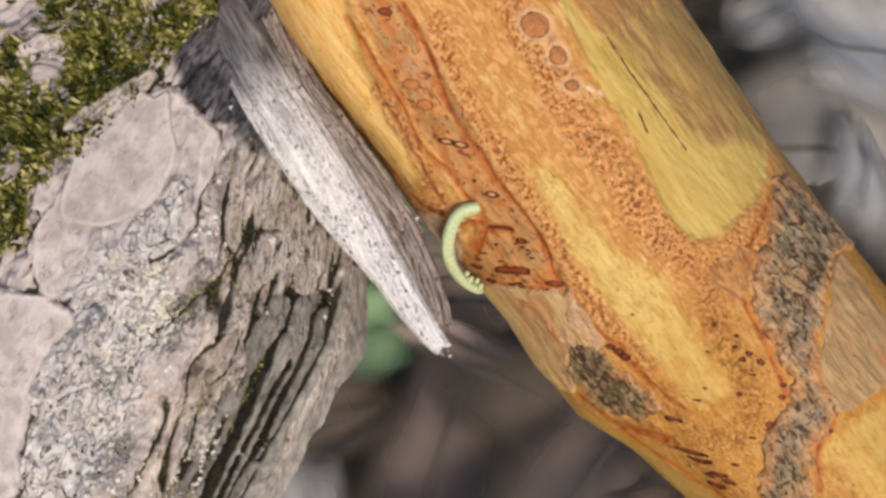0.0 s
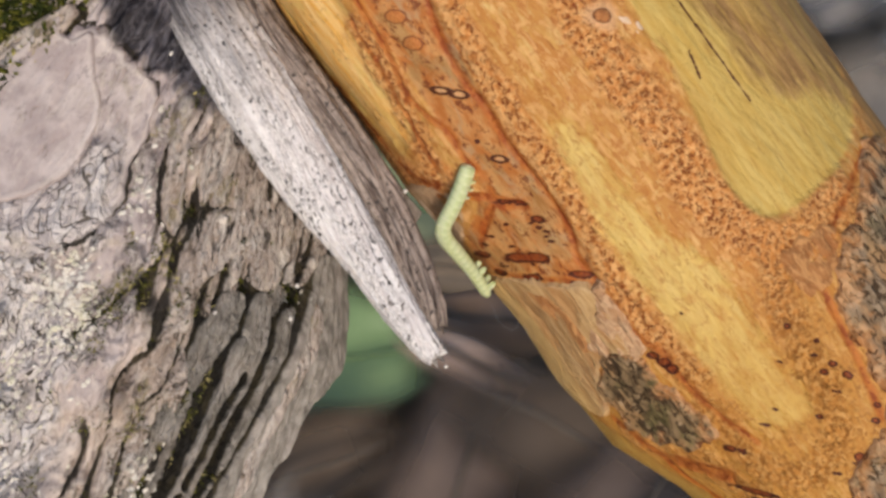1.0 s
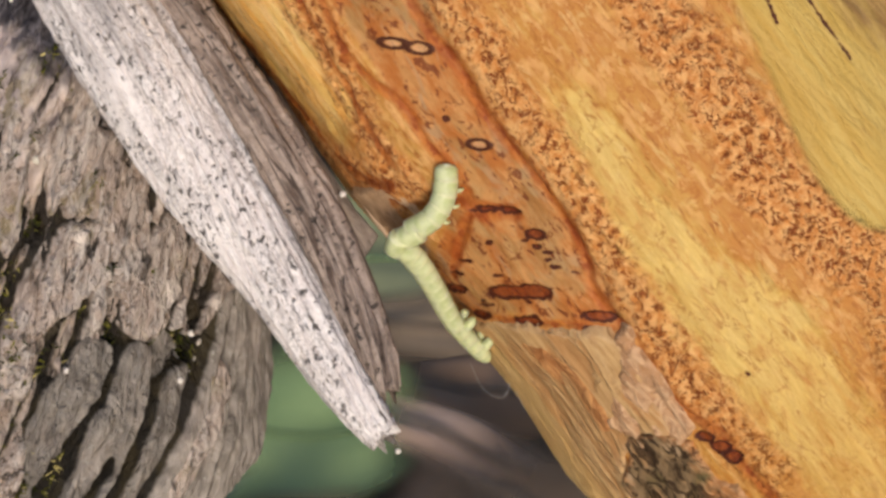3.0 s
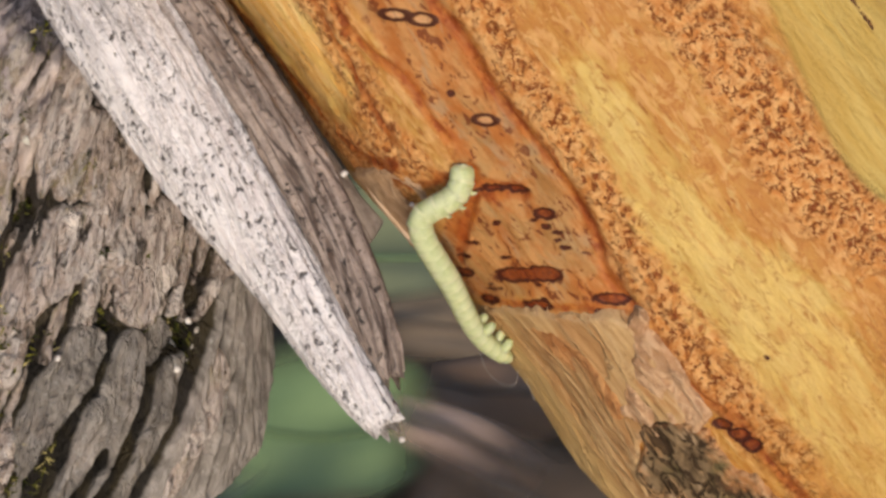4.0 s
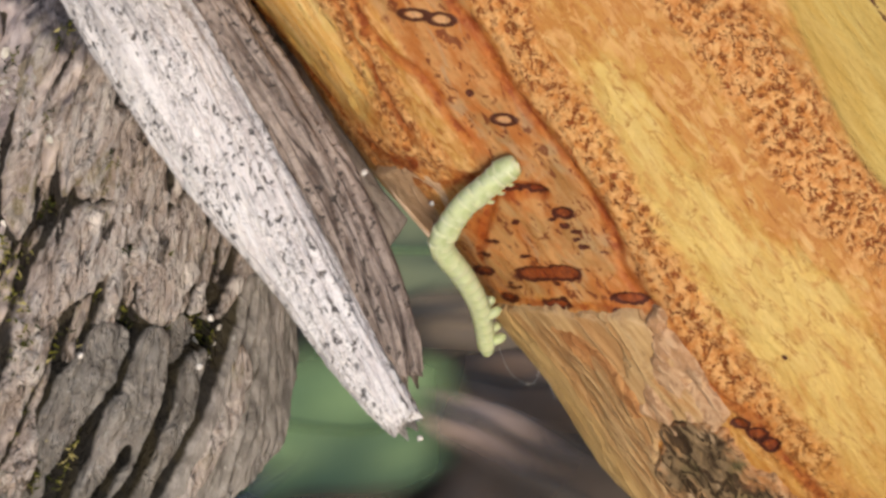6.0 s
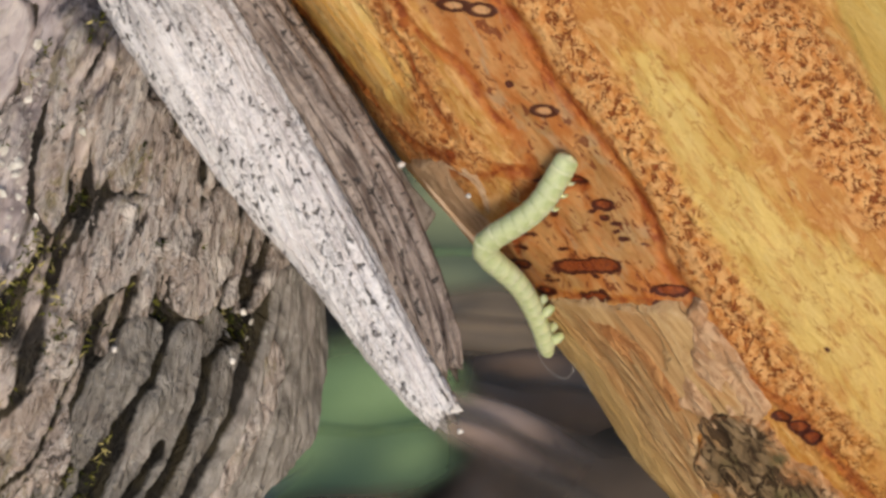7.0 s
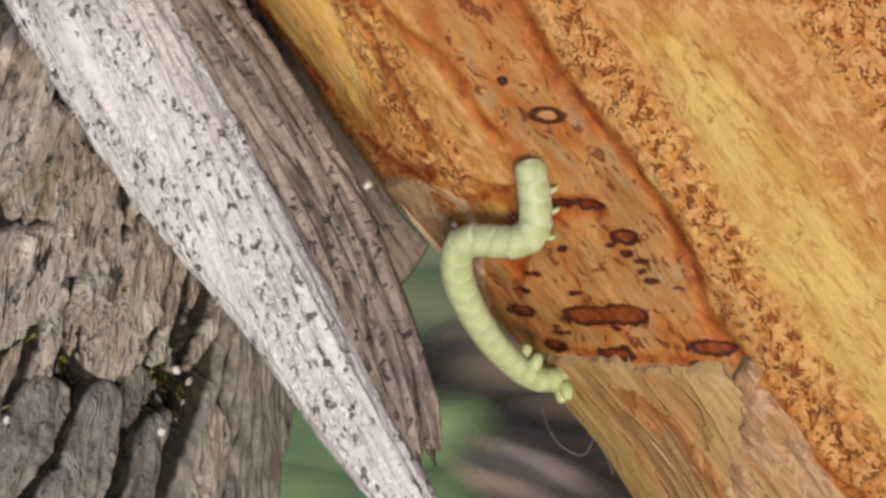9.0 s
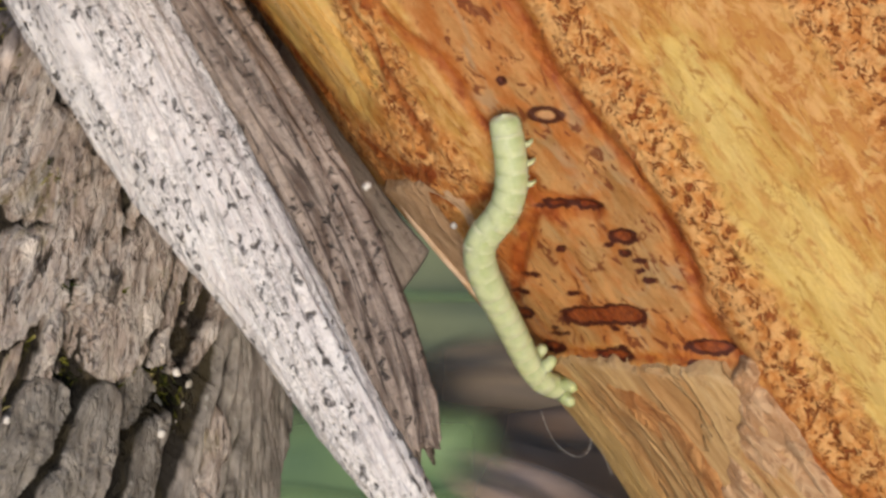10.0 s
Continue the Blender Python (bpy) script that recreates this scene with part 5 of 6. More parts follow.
# ---- moss on the shaded flank of the old trunk ----
def moss_mat():
    rng = np.random.default_rng(12)
    n = 46000
    s = rng.uniform(-75, 40, n)
    a = rng.uniform(-76, -10, n)
    edge = np.interp(s, (-60, -30, -12, 7, 40), (-9, -14, -17, -19, -25))
    dens = fbm(s / 9, a / 9, 3, 61)
    bald = near(s, a, ((-34, -40), (-30, -28), (-24, -30), (-26, -48), (-36, -56)), True)
    bald = np.minimum(bald, near(s, a, ((-46, -75), (-48, -36), (-41, -31), (-36, -36), (-35, -60), (-36, -75)), True))
    keep = (a < edge + 3 * perlin(s / 4, a / 4, 63)) & (dens > -0.55) & (bald > rng.uniform(-3, 1.0, n))
    s, a, dens = s[keep], a[keep], dens[keep]
    n = len(s)
    root = trunk_at(s, a, trunk_relief(s, a)[0] - 0.2)
    out = trunk_at(s, a, 1.0) - trunk_at(s, a, 0.0)
    out /= np.linalg.norm(out, axis=1)[:, None]
    lean = rng.normal(0, 1, (n, 3))
    axis = out + 0.75 * lean
    axis /= np.linalg.norm(axis, axis=1)[:, None]
    side = np.cross(axis, rng.normal(0, 1, (n, 3)))
    side /= np.linalg.norm(side, axis=1)[:, None]
    tall = (1.8 + 1.8 * np.clip(dens + 0.4, 0, 1.2)) * rng.uniform(0.6, 1.3, n)
    wide = rng.uniform(0.2, 0.5, n)
    droop = 0.35 * np.cross(axis, side)
    v = np.stack([root - side * wide[:, None] * 0.7, root + side * wide[:, None] * 0.7,
                  root + (axis * 0.55 + droop * 0.2) * tall[:, None] + side * wide[:, None], root + (axis * 0.55 + droop * 0.2) * tall[:, None] - side * wide[:, None],
                  root + (axis + droop) * tall[:, None]], 1)
    base = np.arange(n)[:, None] * 5
    tri = np.concatenate([base + np.array([[0, 1, 2]]), base + np.array([[0, 2, 3]]), base + np.array([[3, 2, 4]])])
    ob = part("moss", mesh_of("moss", v * MM, tri, smooth=False), MOSS, None)
    ob.matrix_basis = TILT
    tagged(ob, "thick cushion of green and straw-coloured moss on bark", "moss", kind="stuff")


moss_mat()


def crack_moss():
    """Small tufts in the cracks of the furrowed flank."""
    rng = np.random.default_rng(14)
    n = 30000
    s, a = rng.uniform(-30, 45, n), rng.uniform(8, 44, n)
    h, _, depth, _ = trunk_relief(s, a)
    keep = (fbm(s / 8, a / 4, 2, 65) + 0.5 * ease(4, 1, np.hypot((s - 8) / 2, a - 24.5)) > 0.05) & (depth < -0.4) | (near(s, a, CRACKS[1], False) + 2.4 * fbm(s / 5, a / 3, 2, 67) < 1.9)
    s, a, h = s[keep][:9000], a[keep][:9000], h[keep][:9000]
    n = len(s)
    root = trunk_at(s, a, h - 0.1)
    out = trunk_at(s, a, 1.0) - trunk_at(s, a, 0.0)
    axis = out + 0.8 * rng.normal(0, 1, (n, 3))
    axis /= np.linalg.norm(axis, axis=1)[:, None]
    side = np.cross(axis, rng.normal(0, 1, (n, 3)))
    side *= 0.14 / np.linalg.norm(side, axis=1)[:, None]
    tall = rng.uniform(0.5, 1.3, n)[:, None]
    v = np.stack([root - side, root + side, root + axis * tall], 1)
    ob = part("moss", mesh_of("moss", v * MM, np.arange(3 * n).reshape(-1, 3), smooth=False), MOSS, None)
    ob.matrix_basis = TILT
    tagged(ob, "sparse olive moss tufts in bark cracks", "moss", kind="stuff")


crack_moss()


def lichen_crust():
    """Small whitish scales of lichen in patches."""
    rng = np.random.default_rng(15)
    s, a = [], []
    for cs, deg, rs, ra, n in ((3, 6, 2.4, 1.6, 190), (6, 10, 2.6, 1.6, 150), (14, 7, 4, 3, 90), (26, 33, 4, 1.6, 90), (29, 31, 4, 1.6, 90), (-21, 5, 3, 3, 40), (22, 3, 6, 4, 70), (-12, 14, 3, 2.5, 60), (36, 12, 5, 5, 80), (8, 60, 8, 2.2, 260), (22, 54, 8, 1.8, 220), (-6, 64, 3, 1.5, 60)):
        s.append(rng.normal(cs, rs, n)), a.append(rng.normal(deg * PER_DEG, ra, n))
    s, a = np.concatenate(s), np.concatenate(a)
    n = len(s)
    root = trunk_at(s, a, trunk_relief(s, a)[0] + 0.05)
    out = trunk_at(s, a, 1.0) - trunk_at(s, a, 0.0)
    out = out + 0.5 * rng.normal(0, 1, (n, 3))
    out /= np.linalg.norm(out, axis=1)[:, None]
    e1 = np.cross(out, rng.normal(0, 1, (n, 3)))
    e1 /= np.linalg.norm(e1, axis=1)[:, None]
    e2 = np.cross(out, e1)
    size = rng.uniform(0.2, 0.6, n)[:, None]
    ring = [root + size * rng.uniform(0.6, 1.3, (n, 1)) * (math.cos(w) * e1 + math.sin(w) * e2) for w in np.arange(6) * math.pi / 3]
    v = np.stack(ring + [root + out * size * 0.45], 1)
    base = np.arange(n)[:, None] * 7
    tri = np.concatenate([base + np.array([[k, (k + 1) % 6, 6]]) for k in range(6)])
    ob = part("lichen", mesh_of("lichen", v * MM, tri, smooth=False), LICHEN, None)
    ob.matrix_basis = TILT
    tagged(ob, "whitish crusty lichen scales in patches on bark", "lichen", kind="stuff")


lichen_crust()


# ---- leaf litter behind ----
def leaf_mesh(length, width, cup, twist, seed, feather):
    """An oval blade, cupped and twisted; rim runs from 0 at the faded-out margin to 1 inside."""
    n, m = 25, 15
    u, v = np.meshgrid(np.linspace(-1, 1, n), np.linspace(-1, 1, m), indexing="ij")
    half = np.sqrt(np.clip(1 - np.abs(u) ** 2.2, 0.0, 1)) * (1 + 0.18 * perlin(u * 2 + seed, v * 0.7, seed))
    x, y = u * length / 2, v * half * width / 2
    z = cup * (u ** 2 + 0.8 * v ** 2) + twist * u * v + 0.04 * length * perlin(u * 1.7, v * 1.7, seed + 3)
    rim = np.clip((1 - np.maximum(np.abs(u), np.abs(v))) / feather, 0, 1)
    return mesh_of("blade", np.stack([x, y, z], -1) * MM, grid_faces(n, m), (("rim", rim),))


RIBS = {}
RIB = {"brown": soft_rib("brown_midrib", (0.22, 0.18, 0.145)), "green": soft_rib("green_midrib", (0.26, 0.40, 0.19)), "grey": soft_rib("grey_midrib", (0.42, 0.40, 0.40))}


def leaf(name, me, mat, m, label, category, group=""):
    """A blade with its midrib, a broad soft strip along the middle."""
    ob = new(name, me)
    me.materials.append(mat) if not me.materials else None
    ob.matrix_basis = m
    if me.name not in RIBS:
        mid = np.array([me.vertices[i * 15 + 7].co for i in range(2, 24)]) / MM
        across = np.linspace(-1, 1, 7)
        half = np.interp(np.arange(22), (0, 3, 18, 21), (1.6, 2.6, 1.5, 0.4))
        v = mid[:, None] + np.stack([0 * half[:, None] * across, half[:, None] * across, 0.2 + 0.3 * (1 - across ** 2) + 0 * half[:, None]], -1)
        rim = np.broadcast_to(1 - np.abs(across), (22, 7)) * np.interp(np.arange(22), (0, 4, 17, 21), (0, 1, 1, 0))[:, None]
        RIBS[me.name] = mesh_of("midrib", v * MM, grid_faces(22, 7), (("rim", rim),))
        RIBS[me.name].materials.append(RIB["green" if mat in (GREEN, PALE_GREEN) else "grey" if mat is LEAF_GREY else "brown"])
    rib = new("midrib", RIBS[me.name])
    rib.parent = ob
    return tagged(ob, label, category, group)


rng = random.Random(5)
BLADES = {}
for mat, label in ((LEAF_BROWN, "withered brown leaf lying in the litter"), (LEAF_GREY, "bleached pale grey leaf lying in the litter"), (LEAF_PLUM, "dark plum-brown leaf rotting in the litter")):
    BLADES[label] = (mat, [leaf_mesh(rng.uniform(42, 74), rng.uniform(22, 40), rng.uniform(-6, 8), rng.uniform(-6, 6), 100 + 7 * k + len(label), 0.75) for k in range(4)])
KINDS = list(BLADES)
MID_BLADES = [leaf_mesh(62 + 8 * k, 30 + 4 * k, 3, 3, 400 + k, 0.7) for k in range(6)]
for k in range(120):
    kind = KINDS[(0, 0, 2, 1, 0, 2)[k % 6]]
    mat, blades = BLADES[kind]
    x, y = rng.uniform(-0.26, 0.34), rng.uniform(0.02, 0.62)
    if abs(x + 0.005) < 0.045 and 0.07 < y < 0.18:
        y += 0.4
    leaf("fallen_leaf", blades[k % 4], mat, pose(x, y, 0.0 + 0.00012 * k, rng.uniform(-16, 16), rng.uniform(-16, 16), rng.uniform(0, 360)), kind, "leaf", "leaves in the litter")
pale = BLADES[KINDS[1]]
for x, y, z, k in ((0.115, 0.30, 0.026, 2), (0.145, 0.275, 0.03, 3), (0.185, 0.285, 0.028, 2), (0.15, 0.33, 0.028, 0), (0.11, 0.255, 0.024, 1), (0.16, 0.225, 0.028, 0), (0.14, 0.38, 0.02, 3), (0.130, 0.235, 0.016, 0), (0.165, 0.27, 0.018, 1), (0.155, 0.20, 0.017, 2), (0.03, 0.135, 0.016, 3), (0.10, 0.32, 0.015, 1), (0.19, 0.23, 0.019, 3), (0.20, 0.31, 0.02, 0), (0.125, 0.19, 0.02, 2), (0.175, 0.36, 0.016, 1)):
    leaf("fallen_leaf", pale[1][k], pale[0], pose(x, y, z, 24, 4, 40 * k), KINDS[1], "leaf", "leaves in the litter")
# sized, tilted and placed to fill the right side of the camera's view
for k, (x, y, z, length, wide, turn) in enumerate(((132, 262, 14, 110, 90, 20), (134, 250, 45, 112, 96, 40))):
    leaf("fallen_leaf", leaf_mesh(length, wide, 5, 4, 420 + k, 0.8), LEAF_PALE, local(x, y, z, 56, 4, turn), "large bleached pale grey leaf raised over the litter", "leaf", "leaves in the litter")
for k, (x, y, turn) in enumerate(((-0.035, 0.095, 20), (0.0, 0.085, 75), (0.035, 0.10, -30), (0.06, 0.115, 40), (0.105, 0.12, -10), (0.03, 0.065, 60), (0.075, 0.085, 5))):
    leaf("fallen_leaf", MID_BLADES[k % 2 + 2 * (k % 3)], LEAF_MAUVE if k % 2 else LEAF_TAN, pose(x, y, 0.008 + 0.001 * k, 8, 5 * (k % 3) - 5, turn), "dull brown dead leaf lying flat on the litter", "leaf", "leaves in the litter")
leaf("green_leaf", leaf_mesh(56, 40, 4, 3, 300, 0.5), GREEN, local(-28, 203, -31.5, 54, 0, 4), "fresh soft green leaf low over the litter", "leaf", "green leaves")
leaf("green_leaf", leaf_mesh(66, 46, 4, -3, 305, 0.5), PALE_GREEN, local(-8, 250, 1, 56, 0, 8), "pale grey-green leaf low over the litter", "leaf", "green leaves")
leaf("curled_leaf", leaf_mesh(44, 22, -2, 2, 318, 0.7), LEAF_OLIVE, local(-1, 236, -12.5, 60, 4, 0), "broad olive-brown dead leaf on the litter", "leaf")
leaf("curled_leaf", leaf_mesh(46, 26, -2, 2, 322, 0.6), LEAF_UMBER, local(12, 228, -25, 54, 8, 0), "umber-brown dead leaf folded in the litter", "leaf")
# near-black blade put in for a dark spot below the green leaf
leaf("curled_leaf", leaf_mesh(32, 24, -2, 2, 326, 0.6), LEAF_DARK, local(-22, 196, -48, 54, 0, 6), "blackish-brown leaf under the green leaf", "leaf")
# a twig, built from a leaf blade so its edges can fade out
leaf("curled_leaf", leaf_mesh(62, 17, -2, 2, 310, 0.7), TWIG, local(13.5, 200, -36.5, 52, 26, 0), "long pinkish-brown twig on the litter, made as a flat soft-edged strip", "leaf")


# ---- silk threads at the bough's edge ----
def silk(points, label):
    curve = rounded(points, False, 8)
    ob = part("silk_thread", tube(curve, np.full(len(curve), 0.013), 5), SILK, None)
    ob.matrix_basis = TILT
    tagged(ob, label, "thread", "silk threads")


silk(((8.9, 20.5, -13.4), (8.5, 19.8, -12.4), (8.0, 19.2, -11.3)), "fine white silk whisker at the bark edge")

silk(((3.6, 22, -8.7), (4.4, 21.5, -10.6), (5.3, 21, -11.6), (6.4, 21, -12.1), (7.1, 20.5, -11.7), (7.4, 20.3, -10.6)), "fine white silk loop hanging at the bark edge")

# ---- the inchworm ----
SEGMENTS = 22
LEGS_AT, CLASPERS_AT = ((1, 0.1), (2, 0.1), (3, 0.2)), ((17, 0.0), (20, -0.1))


def barrel(length, r0, r1, bulge, cap0=False, cap1=False):
    """One body ring along +z from 0, swollen in the middle with a fold at each end (mm)."""
    n, sides = 13, 18
    t = np.linspace(0, 1, n)
    r = r0 + (r1 - r0) * t + bulge * np.sin(math.pi * t) - 0.025 * (np.exp(-((t - 0.33) / 0.05) ** 2) + np.exp(-((t - 0.66) / 0.05) ** 2))
    z = (t - 0.5) * length
    if cap0:
        k = t < 0.5
        r[k] = r[k] * np.sqrt(np.clip(1 - ((0.5 - t[k]) / 0.5) ** 4.5, 0.0, 1))
    if cap1:
        k = t > 0.5
        r[k] = r[k] * np.sqrt(np.clip(1 - ((t[k] - 0.5) / 0.5) ** 2.4, 0.0, 1))
    ang = np.arange(sides) * 2 * math.pi / sides
    v = np.stack([r[:, None] * np.cos(ang), r[:, None] * np.sin(ang), np.repeat(z[:, None], sides, 1)], -1)
    fold = np.repeat((np.exp(-((t - 0.04) / 0.06) ** 2) + np.exp(-((t - 0.96) / 0.06) ** 2))[:, None], sides, 1)
    v = np.concatenate([v.reshape(-1, 3), [[0, 0, z[0]], [0, 0, z[-1]]]])
    f = grid_faces(n, sides, True)[:, ::-1]
    k = np.arange(sides)
    me = mesh_of("body_segment", v * MM, f, (("fold", np.append(fold.ravel(), (0, 0))),))
    bm = bmesh.new()
    bm.from_mesh(me)
    bm.verts.ensure_lookup_table()
    for i in range(sides):
        bm.faces.new([bm.verts[i], bm.verts[(i + 1) % sides], bm.verts[n * sides]][::-1])
        o = (n - 1) * sides
        bm.faces.new([bm.verts[o + i], bm.verts[o + (i + 1) % sides], bm.verts[n * sides + 1]])
    bmesh.ops.recalc_face_normals(bm, faces=bm.faces)
    bpy.data.meshes.remove(me)
    return bm


inchworm = thing("inchworm", TILT, "pale yellow-green inchworm looping on the bark", "caterpillar")
BODY = []
for i in range(SEGMENTS):
    if i == 0:
        seg = part("head", barrel(2.1, 1.02, 1.1, 0.06, cap0=True), SKIN, inchworm, "blunt pale green head")
    elif i == SEGMENTS - 1:
        seg = part("tail", barrel(2.3, 0.84, 0.6, 0.04, cap1=True), SKIN, inchworm)
    else:
        girth = 1.12 if i < 11 else 1.12 - 0.026 * (i - 10)
        seg = part("body_segment", barrel(1.95, girth - 0.02, girth - 0.02, 0.06), SKIN, inchworm)
    BODY.append(seg)
for i, z in LEGS_AT:
    for side in (-0.5, 0.5):
        part("leg", tube(((0.7, side, z), (1.2, side * 1.3, z - 0.1), (1.45, side * 1.2, z - 0.22), (1.66, side * 0.9, z - 0.3)), (0.26, 0.2, 0.13, 0.05), 8), SKIN, BODY[i])
for i, z in CLASPERS_AT:
    for side in (-0.5, 0.5):
        z2 = z + 0.35 * side
        part("clasper", tube(((0.5, side, z2), (1.1, side * 1.2, z2), (1.4, side * 1.2, z2 - 0.1), (1.62, side * 1.15, z2 - 0.2), (1.74, side * 1.1, z2 - 0.26)), (0.56, 0.5, 0.44, 0.36, 0.15), 9), SKIN, BODY[i])


def motions():
    """Keys the worm's rings along its bent back: each row gives the back from head to tail in the bough's space."""
    rows = [[] for _ in BODY]
    root = []

    def curl(t, *back):
        line = rounded(back, False, 12)
        for _ in range(60):
            line[1:-1] = 0.5 * line[1:-1] + 0.25 * (line[:-2] + line[2:])
        dist = np.concatenate([[0], np.cumsum(np.linalg.norm(np.diff(line, axis=0), axis=1))])
        at = [np.array([np.interp(q, dist, line[:, k]) for k in range(3)]) for q in np.linspace(0, dist[-1], 2 * SEGMENTS + 1)]
        hold = at[-1]
        root.append((t, TILT @ Matrix.Translation(Vector(hold) * MM)))
        for i in range(SEGMENTS):
            p, z = at[2 * i + 1], Vector(at[2 * i + 2] - at[2 * i]).normalized()
            belly = Vector((0.85, 0.55, -0.1))
            x = (belly - belly.dot(z) * z).normalized()
            y = z.cross(x)
            m = Matrix((x, y, z)).transposed().to_4x4()
            m.translation = Vector(p - hold) * MM
            rows[i].append((t, m))

    curl(0.0, (1.6, 5.7, 9.6), (-0.3, 6.3, 9.3), (-1.8, 6.9, 8.2), (-2.7, 7.6, 6.4), (-3.2, 8.6, 4.4), (-3.4, 9.8, 2.4), (-3.0, 11.2, 0.3), (-2.1, 12.9, -1.6), (-0.8, 14.7, -3.3), (0.9, 16.7, -4.7), (2.9, 18.8, -5.8))
    curl(0.5, (1.7, 5.3, 10.0), (-0.2, 5.9, 9.5), (-1.8, 6.5, 8.4), (-2.9, 7.3, 6.7), (-3.4, 8.3, 4.7), (-2.9, 9.5, 2.7), (-2.1, 11.0, 0.8), (-1.0, 12.7, -1.0), (0.3, 14.6, -2.8), (1.6, 16.7, -4.6), (3.0, 18.8, -6.4))
    curl(1.0, (-0.2, 6.5, 10.7), (-0.8, 6.9, 8.8), (-1.5, 7.5, 7.0), (-2.3, 8.2, 5.1), (-3.3, 9.0, 3.4), (-3.6, 10.1, 1.6), (-2.2, 11.5, 0.0), (-0.9, 13.1, -1.6), (0.4, 14.9, -3.2), (1.7, 16.8, -5.0), (2.8, 18.8, -6.9))
    curl(1.6, (-0.1, 5.9, 11.3), (-0.3, 6.4, 9.3), (-0.7, 7.0, 7.4), (-1.1, 7.7, 5.5), (-1.8, 8.7, 3.6), (-1.9, 9.8, 1.6), (-0.8, 11.3, -0.1), (0.4, 12.9, -1.9), (1.6, 14.7, -3.6), (2.7, 16.7, -5.4), (3.9, 18.8, -7.3))
    curl(2.0, (-0.6, 6.1, 11.5), (-0.7, 6.6, 9.6), (-0.9, 7.2, 7.6), (-1.4, 7.9, 5.7), (-2.1, 8.8, 3.8), (-2.3, 10.0, 1.9), (-1.2, 11.4, 0.2), (0.1, 13.0, -1.4), (1.4, 14.8, -3.0), (2.7, 16.8, -4.7), (4.0, 18.8, -6.4))
    curl(2.2, (-0.4, 6.5, 10.9), (-0.8, 6.9, 8.9), (-1.3, 7.5, 6.8), (-1.7, 8.2, 4.8), (-2.5, 9.0, 2.8), (-2.4, 10.1, 0.8), (-1.2, 11.5, -1.0), (0.1, 13.1, -2.7), (1.5, 14.9, -4.5), (2.9, 16.8, -6.3), (4.3, 18.8, -8.1))
    curl(3.3, (2.1, 6.0, 8.6), (2.2, 6.5, 6.2), (0.9, 7.1, 4.3), (-1.4, 7.8, 3.6), (-3.8, 8.8, 2.9), (-1.6, 9.9, 2.1), (-0.0, 11.3, 0.2), (1.2, 13.0, -2.0), (2.1, 14.8, -4.4), (4.0, 16.8, -6.2), (6.0, 18.8, -8.0))
    curl(3.5, (2.9, 6.1, 7.7), (2.9, 6.4, 5.5), (1.5, 6.8, 3.8), (-0.6, 7.4, 3.0), (-0.9, 8.2, 1.2), (0.1, 9.2, -0.9), (1.0, 10.4, -3.0), (2.3, 11.9, -5.0), (4.3, 13.6, -6.3), (6.5, 15.4, -7.4), (8.8, 17.3, -8.1))
    curl(3.7, (1.8, 6.8, 8.1), (1.7, 7.2, 6.0), (0.5, 7.7, 4.4), (-1.4, 8.3, 3.3), (-1.8, 9.2, 1.7), (-0.6, 10.3, -0.1), (0.6, 11.6, -1.9), (1.9, 13.2, -3.7), (3.3, 14.9, -5.4), (5.0, 16.8, -7.0), (6.7, 18.8, -8.6))
    curl(4.0, (2.0, 6.9, 7.8), (1.8, 7.3, 5.7), (-0.0, 7.8, 4.6), (-1.9, 8.4, 3.6), (-1.4, 9.3, 1.6), (-0.3, 10.3, -0.2), (0.9, 11.6, -2.1), (1.9, 13.2, -4.1), (2.9, 14.9, -6.2), (4.3, 16.8, -8.0), (6.3, 18.8, -9.3))
    curl(4.5, (1.8, 5.6, 9.4), (1.4, 6.2, 7.4), (1.0, 6.8, 5.4), (0.1, 7.6, 3.5), (-0.9, 8.5, 1.8), (-0.0, 9.7, -0.1), (0.9, 11.2, -2.0), (1.6, 12.8, -4.1), (2.4, 14.7, -6.2), (3.4, 16.7, -8.2), (5.3, 18.8, -9.3))
    curl(5.0, (3.0, 4.7, 9.3), (2.5, 5.3, 7.5), (1.7, 6.0, 5.7), (0.7, 6.9, 4.1), (-0.0, 7.9, 2.3), (0.2, 9.2, 0.4), (0.8, 10.8, -1.5), (1.6, 12.5, -3.3), (2.1, 14.5, -5.4), (2.5, 16.6, -7.4), (3.9, 18.8, -9.1))
    curl(5.5, (2.8, 5.4, 8.6), (1.0, 6.0, 7.4), (-0.3, 6.6, 5.8), (-1.3, 7.4, 3.9), (-2.7, 8.4, 2.3), (-1.9, 9.6, 0.4), (-0.6, 11.1, -1.4), (0.9, 12.8, -3.0), (2.0, 14.7, -5.0), (2.8, 16.7, -7.1), (3.8, 18.8, -9.3))
    curl(5.7, (3.8, 5.2, 7.9), (1.8, 5.7, 7.4), (0.2, 6.4, 6.1), (-1.1, 7.2, 4.4), (-2.1, 8.2, 2.6), (-1.8, 9.5, 0.7), (-0.5, 11.0, -0.9), (0.8, 12.7, -2.5), (2.0, 14.6, -4.3), (2.7, 16.7, -6.5), (3.1, 18.8, -8.7))
    curl(6.8, (5.1, 3.8, 8.1), (4.7, 4.5, 5.9), (3.4, 5.3, 4.2), (1.6, 6.3, 2.9), (-0.5, 7.4, 2.1), (-1.8, 8.8, 1.1), (-0.3, 10.4, -0.6), (0.8, 12.3, -2.6), (1.6, 14.3, -4.9), (1.9, 16.5, -7.2), (2.1, 18.8, -9.7))
